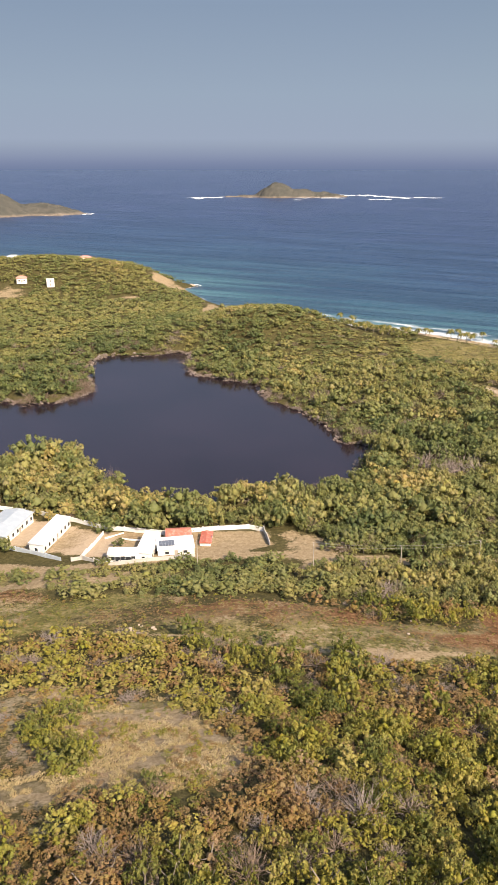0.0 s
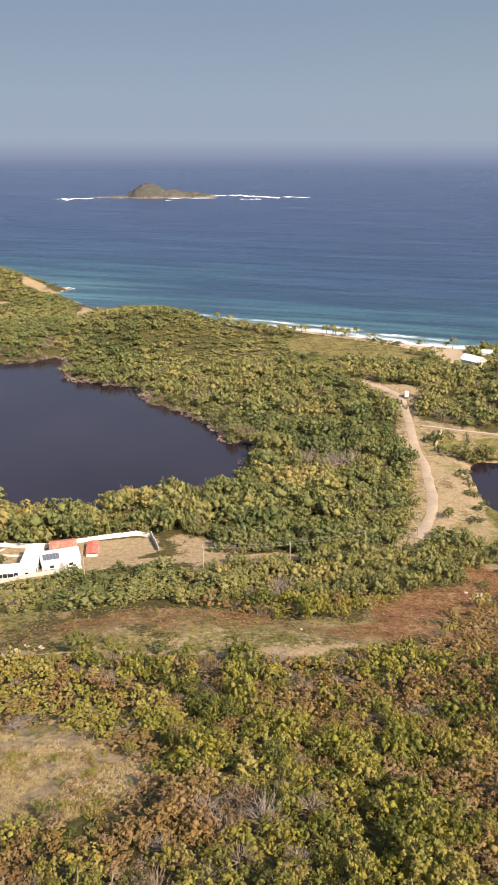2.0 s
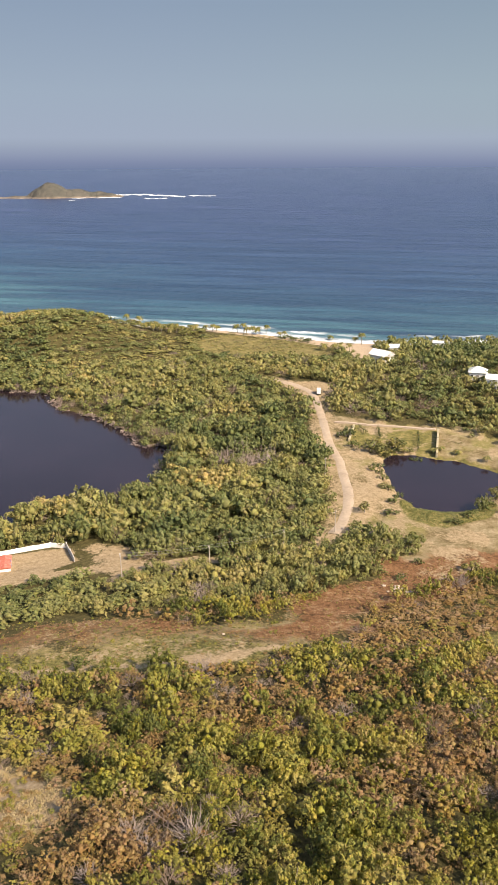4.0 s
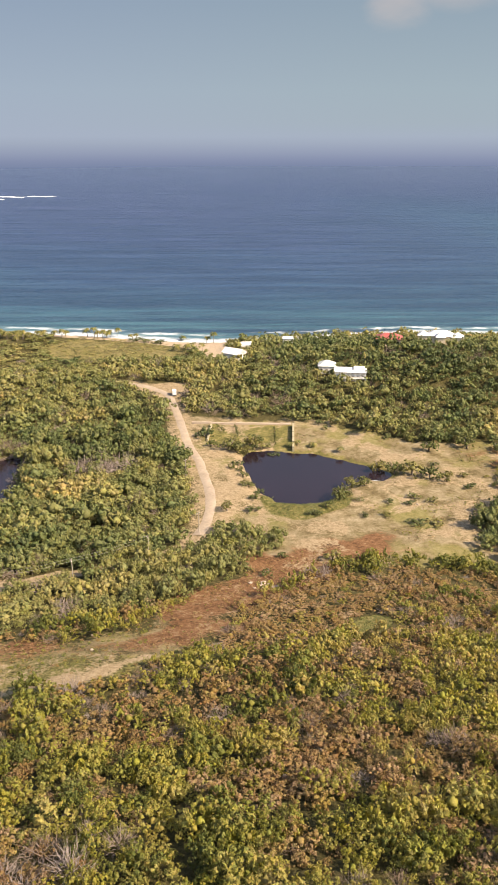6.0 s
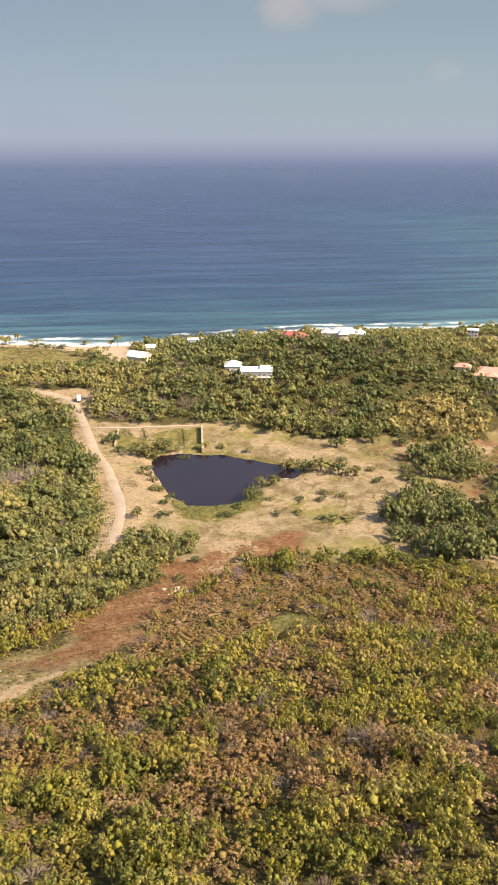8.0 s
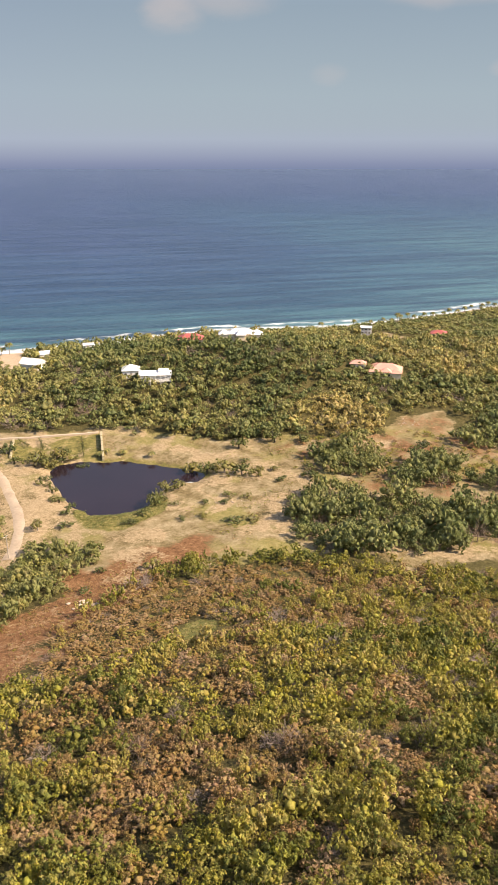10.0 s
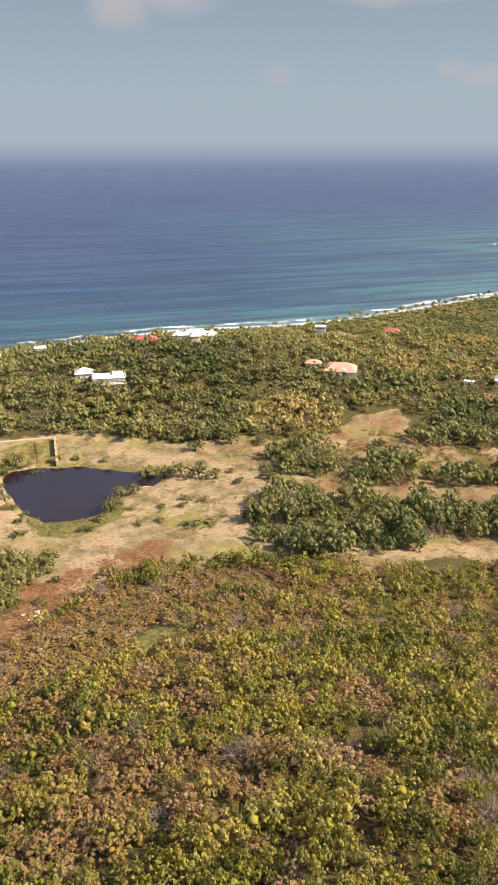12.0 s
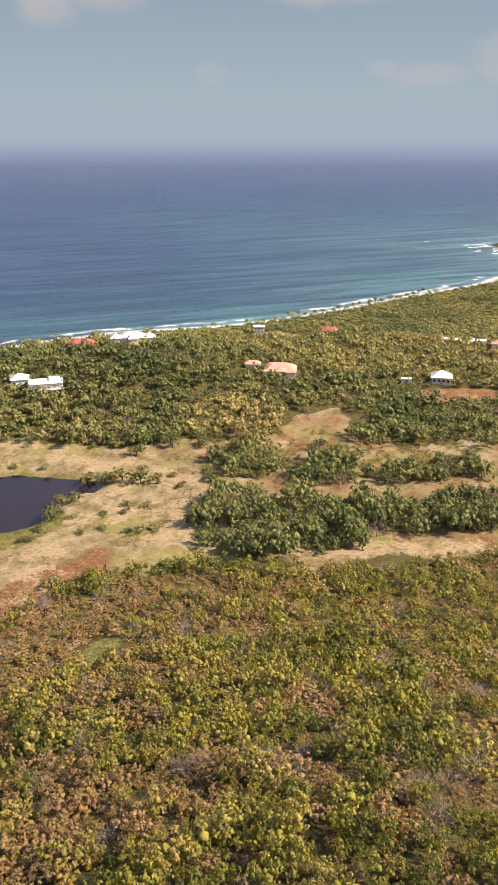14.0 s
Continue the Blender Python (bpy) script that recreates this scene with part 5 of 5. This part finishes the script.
def garden_wall(name, line, high, mat, label, posts=True, thick=0.24):
    """A masonry wall that follows the ground, panel by panel, with posts between."""
    root = new(name)
    x0, y0 = line[0]
    root.matrix_world = pose(x0, y0, ground_at(x0, y0))
    tagged(root, label, "wall")
    z00 = ground_at(x0, y0)
    for (ax, ay), (bx, by) in zip(line[:-1], line[1:]):
        n = max(1, round(math.hypot(bx - ax, by - ay) / 5))
        for k in range(n):
            p, q = (ax + (bx - ax) * k / n, ay + (by - ay) * k / n), (ax + (bx - ax) * (k + 1) / n, ay + (by - ay) * (k + 1) / n)
            long_ = math.hypot(q[0] - p[0], q[1] - p[1])
            z = 0.5 * (ground_at(*p) + ground_at(*q)) - z00
            bm = block(0, long_ - 0.004, -thick / 2, thick / 2, -0.8, high, 0.03)
            bmesh.ops.transform(bm, matrix=Matrix.Translation((p[0] - x0, p[1] - y0, z)) @ Matrix.Rotation(math.atan2(q[1] - p[1], q[0] - p[0]), 4, "Z"), verts=list(bm.verts))
            part("panel", bm, mat, root)
            if posts:
                bm = block(-0.2, 0.2, -0.2, 0.2, -0.8, high + 0.15, 0.03)
                bmesh.ops.translate(bm, verts=list(bm.verts), vec=(p[0] - x0, p[1] - y0, z))
                part("post", bm, mat, root)
    return root


garden_wall("boundary_wall", [(-96, 250), (-87, 246), (-72, 242), (-65, 237), (-59, 235), (-45, 228), (-27, 224), (-20, 226), (0, 229), (4.5, 227)], 1.55, white_wall, "white rendered wall along the back of the yard")
garden_wall("end_wall", [(4.8, 226.6), (6.5, 215)], 1.7, grey_wall, "dark weathered wall end of the yard")
garden_wall("front_wall", [(-96, 224), (-78, 217), (-67, 212), (-56.5, 206.5)], 1.3, grey_roof, "low pale blue-grey front wall of the yard")
garden_wall("front_wall", [(-53, 205.2), (-50, 206), (-42, 201.0), (-38, 201.0), (-30, 202.6), (-16, 205)], 1.2, grey_wall, "low pale front wall of the yard")
garden_wall("inner_wall", [(-50.6, 207), (-47, 225)], 1.3, white_wall, "low white wall between two yards", posts=False)
garden_wall("inner_wall", [(-46, 221.5), (-40.5, 225.2)], 0.5, white_wall, "low white kerb wall in the yard", posts=False)
garden_wall("inner_wall", [(-41, 221.0), (-33, 219.5)], 0.5, white_wall, "low white kerb wall in the yard", posts=False)

# houses on the hill and behind the beach
villa = house("villa", 219, 323, -34, (15.5, 7.5, 4.4), "flat", (white_wall, white_roof), "white two storey villa with flat roof and shaded verandah", 0.15, 0.5, 6, 3, 1, lift=-0.5)
part("roof_room", block(1.5, 7.0, -1.0, 3.6, 4.55, 5.6, 0.04), white_wall, villa)
part("verandah_slab", block(-7.8, 7.8, -5.2, -3.8, 1.2, 1.4, 0.03), white_wall, villa)
part("verandah_roof", block(-8.0, 8.0, -5.2, -4.3, 4.25, 4.45, 0.03), white_roof, villa)
for k in range(7):
    part("column", block(-7.5 + k * 2.5 - 0.15, -7.5 + k * 2.5 + 0.15, -5.1, -4.85, -1.6, 4.24, 0.03), white_wall, villa)
for k in range(6):
    part("railing", block(-7.3 + k * 2.5, -5.2 + k * 2.5, -5.05, -4.95, 1.4, 2.3, 0.02), white_wall, villa)
house("cottage", 215, 339, -32, (8.5, 7.5, 3.4), "hip", (white_wall, pale_roof), "cottage with a pale grey-green hip roof among trees", 2.4, 0.6, 3, 2, lift=0.0)
house("beach_house", 191, 401, -60, (11, 8, 4.2), "gable", (white_wall, white_roof), "white beach house with a bright gable roof", 2.6, 0.6, 3, 2, lift=0.3)
house("beach_house", 208.5, 421, -20, (6, 5, 3.4), "gable", (white_wall, white_roof), "small white hut with a gable roof near the beach", 1.6, 0.4, 2, 1, lift=1.0)
house("beach_house", 236, 418, -30, (6, 4, 3.6), "gable", (white_wall, white_roof), "low white roof half hidden in beach trees", 1.0, 0.4, 2, 1, lift=2.0)
house("red_house", 268, 358, -37, (13.5, 9, 3.4), "hip", (cream_wall, red_roof), "house with a bright red hip roof on the hilltop", 2.6, 0.7, 4, 2, lift=1.2)
grand = house("hilltop_house", 289.5, 339.5, -40, (14, 8, 4.0), "hip", (cream_wall, white_roof), "white roofed hilltop house with three pointed pavilions", 2.6, 0.7, 4, 2, lift=2.3)
for x0, y0, s, r in ((-9.5, -1.5, 5.5, 2.4), (0.0, -4.5, 4.8, 3.6), (9.0, -2.0, 6.0, 2.4)):
    bm = block(x0 - s / 2, x0 + s / 2, y0 - s / 2, y0 + s / 2, -1.2, 3.9, 0.04)
    pav = part("pavilion", bm, cream_wall, grand)
    bm = roof_shape("hip", s, s, r, 0.5)
    bmesh.ops.translate(bm, verts=list(bm.verts), vec=(x0, y0, 3.91))
    part("pavilion_roof", bm, white_roof, pav)
pink = house("coral_roofed_house", 318, 257, -52, (16, 10, 3.1), "hip", (cream_wall, pink_roof), "cream house with a coral tiled hip roof", 3.0, 0.7, 4, 2, lift=-0.7)
for wx, wy, wl, ww, wh in ((-6.2, -4.6, 5.6, 5.0, 2.9), (5.6, -5.2, 5.0, 4.4, 2.7), (-4.5, 5.0, 6.5, 4.6, 3.0)):
    wing_ = part("wing", block(wx - wl / 2, wx + wl / 2, wy - ww / 2, wy + ww / 2, -1.4, wh, 0.04), cream_wall, pink)
    bm = roof_shape("hip", wl, ww, 1.7, 0.5)
    bmesh.ops.translate(bm, verts=list(bm.verts), vec=(wx, wy, wh + 0.02))
    part("wing_roof", bm, pink_roof, wing_)
bm = block(-2.2, 2.8, -7.5, -4.4, -1.0, 3.1, 0.04)
bay = part("porch", bm, cream_wall, pink)
bm = roof_shape("hip", 5.0, 4.6, 1.6, 0.5)
bmesh.ops.translate(bm, verts=list(bm.verts), vec=(0.3, -5.4, 3.2))
part("porch_roof", bm, pink_roof, bay)
for k in range(3):
    window(bay, -1.4 + k * 1.7, -7.5, 0.9, 1.1, 1.4, -1, white_wall)
house("coral_roofed_annex", 309, 268, -52, (8, 5, 3.0), "hip", (cream_wall, pink_roof), "low annex with a coral tiled roof", 1.6, 0.5, 2, 1, lift=-0.4)
house("beach_lookout", 405, 345, -50, (7, 6, 4.6), "flat", (white_wall, white_roof), "white flat roofed house beside the beach", 0.1, 0.4, 3, 2, 2, lift=0.5)
house("red_roofed_bungalow", 428, 303, -55, (9.5, 7, 3.0), "hip", (cream_wall, red_roof), "bungalow with a red roof in the trees", 1.9, 0.6, 3, 2, lift=-0.2)
house("grey_roofed_house", 376, 194, -62, (9.5, 8, 3.2), "hip", (white_wall, pale_roof), "white house with a pale grey hip roof in a garden", 3.0, 0.9, 4, 2, lift=0.3)
house("white_outbuilding", 362, 207, -60, (5, 3, 2.4), "flat", (white_wall, white_roof), "small white flat roofed outbuilding", 0.05, 0.2, 1, 1, category="shed")
house("low_bungalow", 446, 226, -60, (9, 4, 3.0), "gable", (white_wall, white_roof), "white roofed bungalow half hidden by trees", 0.8, 0.4, 3, 1, lift=1.0)
house("low_bungalow", 455, 211, -60, (8, 4, 3.0), "gable", (white_wall, white_roof), "white roofed bungalow half hidden by trees", 1.0, 0.4, 3, 1, lift=0.8)
house("far_cottage", 452, 196, -65, (9, 7, 3.4), "hip", (cream_wall, pink_roof), "cream cottage with a faded coral roof", 1.8, 0.5, 2, 1, lift=1.5)
house("headland_house", -197, 681, 16, (8.5, 6, 3.6), "hip", (white_wall, pink_roof), "white house with a terracotta roof on the headland", 1.8, 0.5, 2, 1, lift=1.4)
house("headland_block", -171, 676, 14, (6.5, 6, 5.2), "flat", (white_wall, white_roof), "plain white two storey house on the headland", 0.1, 0.1, 1, 1, 2, lift=0.4)
house("crest_house", -155, 752, 12, (11, 6, 3.4), "hip", (cream_wall, pink_roof), "low house with a terracotta roof on the headland crest", 1.6, 0.5, 2, 1, lift=-1.6)
house("crest_house", -222, 748, 16, (11, 6, 3.2), "hip", (grey_wall, pale_roof), "low grey roofed house on the headland crest", 1.4, 0.5, 2, 1, lift=-1.8)

# ---- the old walled plot beside the small pond ----
garden_wall("plot_wall", [(168.6, 292.5), (155.6, 269.5)], 1.9, hedge_stone, "old stone wall overgrown with creepers", posts=False, thick=0.9)
garden_wall("plot_bank", [(130, 318), (137.5, 313.5), (152, 305), (169, 295.5)], 0.7, rubble_stone, "low pale bank along the top of the plot", posts=False, thick=1.2)
garden_wall("plot_wall", [(127, 294), (136.5, 311)], 1.0, hedge_stone, "low broken stone wall of the plot", posts=False, thick=0.8)
slim = bush_meshes(760, dry_mid[:4], lush_leaves_own)
for k, (bx, by) in enumerate([(137.5 + 0.0 * i, 300 + 2.4 * i) for i in range(4)] + [(158.5 - 1.2 * i, 291.5 - 2.3 * i) for i in range(7)] + [(145 - 0.9 * i, 303.5 - 2.3 * i) for i in range(5)]):
    root = new("hedge_tree")
    root.matrix_world = Matrix.LocRotScale((bx, by, ground_at(bx, by)), Euler((0, 0, k * 2.1)), (0.9, 0.9, 2.0))
    for word, data in zip(("crown", "trunk"), slim[k % 4]):
        new(word, data).parent = root
    tagged(root, "slim dark hedge tree in a row", "tree", "hedge rows of the plot")


# ---- power poles ----
def utility_pole(x, y, turn, high):
    root = new("utility_pole")
    root.matrix_world = pose(x, y, ground_at(x, y), 0, 0, turn)
    tagged(root, "weathered grey wooden power pole with a crossarm", "pole", "power poles")
    bm = bmesh.new()
    bmesh.ops.create_cone(bm, segments=8, radius1=0.17, radius2=0.11, depth=high + 0.6, cap_ends=True, matrix=Matrix.Translation((0, 0, high / 2 - 0.3)))
    part("post", bm, pole_wood, root)
    arm = part("crossarm", block(-0.9, 0.9, 0.12, 0.24, high - 0.7, high - 0.55, 0.01), pole_wood, root)
    for k in (-0.8, 0.0, 0.8):
        bm = bmesh.new()
        bmesh.ops.create_cone(bm, segments=8, radius1=0.06, radius2=0.04, depth=0.2, cap_ends=True, matrix=Matrix.Translation((k, 0.18, high - 0.45)))
        part("insulator", bm, white_wall, arm)


POLES = [(-15, 200, 8.0), (18.5, 197, 8.0), (43.5, 196.5, 8.0), (68, 203, 8.0), (89, 214, 8.0), (104, 262, 8.0)]
for k, (px_, py_, high) in enumerate(POLES):
    utility_pole(px_, py_, 90 if k < 4 else 30, high)
line = new("power_line")
tagged(line, "thin sagging wires between the power poles", "wire")
for (ax, ay, ah), (bx, by, bh) in zip(POLES[1:3], POLES[2:4]):
    for off in (-0.8, 0.8):
        a, b = Vector((ax, ay + off, ground_at(ax, ay) + ah - 0.35)), Vector((bx, by + off, ground_at(bx, by) + bh - 0.35))
        pts = [a.lerp(b, t / 8) - Vector((0, 0, 2.4 * (t / 8) * (1 - t / 8))) for t in range(9)]
        v, f = merge([tube(p, q, 0.025, 0.025, 3) for p, q in zip(pts[:-1], pts[1:])])
        wire = mesh_object("wire", v, f, wire_metal)
        wire.parent = line


# ---- the truck on the lot ----
def truck(x, y, turn):
    root = new("truck")
    root.matrix_world = pose(x, y, ground_at(x, y) + 0.1, 0, 0, turn)
    tagged(root, "small white and blue box truck parked by the road", "truck")
    part("body", block(-2.6, 1.0, -1.0, 1.0, 0.7, 2.9, 0.06), white_roof, root)
    cab = part("cab", block(1.05, 2.6, -0.95, 0.95, 0.55, 2.2, 0.12), blue_paint, root, "blue cab")
    part("windscreen", block(2.55, 2.63, -0.8, 0.8, 1.4, 2.0, 0.01), dark_glass, cab)
    for s in (-1, 1):
        part("side_window", block(1.4, 2.3, s * 0.955 - 0.02, s * 0.955 + 0.02, 1.35, 1.95, 0.005), dark_glass, cab)
        part("headlight", block(2.58, 2.64, s * 0.7 - 0.14, s * 0.7 + 0.14, 0.8, 1.0, 0.01), white_wall, cab)
    part("chassis", block(-2.5, 2.5, -0.7, 0.7, 0.45, 0.7, 0.02), black_rubber, root)
    for wx in (-1.7, 1.8):
        for s in (-1, 1):
            bm = bmesh.new()
            bmesh.ops.create_cone(bm, segments=14, radius1=0.42, radius2=0.42, depth=0.26, cap_ends=True, matrix=Matrix.Translation((wx, s * 0.85, 0.42)) @ Matrix.Rotation(math.pi / 2, 4, "X"))
            wheel = part("wheel", bm, black_rubber, root)
            bm = bmesh.new()
            bmesh.ops.create_cone(bm, segments=10, radius1=0.2, radius2=0.2, depth=0.28, cap_ends=True, matrix=Matrix.Translation((wx, s * 0.85, 0.42)) @ Matrix.Rotation(math.pi / 2, 4, "X"))
            part("rim", bm, wire_metal, wheel)


truck(138.5, 362, 70)


# ---- rubble ----
def rubble(x, y, n, spread_, size, seed, label):
    r = np.random.RandomState(seed)
    root = new("rubble_heap")
    z0 = ground_at(x, y)
    root.matrix_world = pose(x, y, z0)
    tagged(root, label, "rubble")
    for _ in range(n):
        dx, dy = r.randn(2) * spread_
        s = size * (0.5 + r.rand())
        bm = bmesh.new()
        bmesh.ops.create_icosphere(bm, subdivisions=1, radius=s)
        for v in bm.verts:
            v.co *= 0.75 + 0.5 * r.rand()
            v.co.z *= 0.6
        bmesh.ops.translate(bm, verts=list(bm.verts), vec=(dx, dy, ground_at(x + dx, y + dy) - z0 + s * 0.2))
        part("stone", bm, rubble_stone, root)


rubble(-50, 731, 9, 4.0, 1.5, 12, "dark boulders at the foot of the cape")
rubble(89, 169, 26, 1.5, 0.42, 5, "heap of pale broken stone on the rust coloured ground")
rubble(281, 212, 14, 3.0, 0.35, 6, "scattered pale boulders on bare ground")
rubble(-24, 148, 12, 1.8, 0.35, 7, "few pale stones and brush on the strip")
rubble(105, 172, 9, 2.5, 0.3, 8, "few pale stones on rust coloured ground")
rubble(165, 201, 10, 3.0, 0.3, 9, "few pale stones in dry grass")
rubble(36, 158, 10, 5.0, 0.3, 10, "few pale stones scattered on the strip")
rubble(232, 172, 14, 4.0, 0.4, 11, "cut branches and stones in the grass")


# ---- palms ----
def palm(seed, high):
    """A coconut palm: a leaning ringed trunk and a head of drooping fronds."""
    r = np.random.RandomState(seed)
    root = new("coconut_palm")
    lean = np.array([r.randn() * 0.5, r.randn() * 0.5])
    pts = [np.array([*(lean * (t / 5) ** 1.6), high * t / 5 - 0.2]) for t in range(6)]
    v, f = merge([tube(p, q, 0.20 - 0.018 * k, 0.185 - 0.018 * k, 6) for k, (p, q) in enumerate(zip(pts[:-1], pts[1:]))])
    ob = mesh_object("trunk", v, f, bark)
    ob.parent = root
    top = pts[-1]
    for k in range(15):
        a, up = 6.283 * (k + 0.5 * r.rand()) / 15, 0.9 * r.rand() - 0.1
        out = np.array([math.cos(a), math.sin(a), 0])
        side = np.array([-math.sin(a), math.cos(a), 0])
        long_ = 2.7 + 0.9 * r.rand()
        vs, fs = [], []
        for s in range(6):
            t = s / 5
            c = top + out * long_ * t + np.array([0, 0, long_ * (up * t - (0.55 + up * 0.6) * t * t)])
            w = 0.5 * math.sin(math.pi * (0.12 + 0.85 * t)) + 0.03
            vs += [c - side * w - (0, 0, 0.35 * w), c, c + side * w - (0, 0, 0.35 * w)]
            if s:
                b = 3 * s
                for i in (0, 1):
                    fs += [(b - 3 + i, b - 2 + i, b + 1 + i), (b - 3 + i, b + 1 + i, b + i)]
        ob = mesh_object("frond", np.array(vs), np.array(fs), palm_leaves)
        ob.parent = root
    tagged(root, "coconut palm with drooping yellow-green fronds", "palm tree", "palms along the shore")
    return root


r = np.random.RandomState(17)
PALMS = [(64, 524), (68, 516), (70, 522), (73, 515), (75, 520), (78, 514), (80, 519), (83, 512), (84, 520), (87, 516), (89, 510), (91, 519), (93, 513), (96, 517), (97, 509), (100, 513), (103, 517), (106, 511),
         (115, 521), (119, 517), (122, 519), (136, 515), (139, 509), (142, 512), (143, 503), (147, 507), (150, 509), (155, 508), (160, 498), (163, 494), (190, 480), (200, 462), (204, 459), (259, 437), (283, 424), (290, 423),
         (178, 440), (186, 436), (173, 447), (399, 381), (456, 364), (467, 366), (474, 364), (500, 360), (515, 356), (523, 354), (552, 352), (560, 351), (569, 351), (582, 349), (594, 347), (601, 346), (623, 342), (640, 340),
         (430, 378), (441, 371), (449, 367), (461, 363), (480, 362), (489, 360), (508, 356), (531, 353), (540, 353), (548, 350), (575, 347), (588, 346), (607, 343), (615, 342), (630, 340), (66, 519), (72, 518), (81, 516), (90, 514), (99, 510), (94, 516), (86, 519), (77, 517), (62, 527), (472, 334), (159.5, 273), (164, 268.5), (172, 258), (145, 277), (156, 274), (205, 332), (226, 352), (240, 345), (232, 330)]
models = [palm(k, (2.6, 3.6, 4.6)[k % 3]) for k in range(5)]
for k, (px_, py_) in enumerate(PALMS):
    by_pond = py_ < 300 and px_ < 200
    size = (1.0 if by_pond else 1.2 if px_ > 390 else 1.4) * (0.85 + 0.35 * r.rand())
    m = pose(px_, py_, ground_at(px_, py_), 0, 0, 360 * r.rand()) @ Matrix.Diagonal((0.62 * size, 0.62 * size, size * (0.62 if by_pond else 1.0), 1))
    copy_thing(models[k % 5], m)
for m in models:
    for o in (*m.children_recursive, m):
        bpy.data.objects.remove(o)
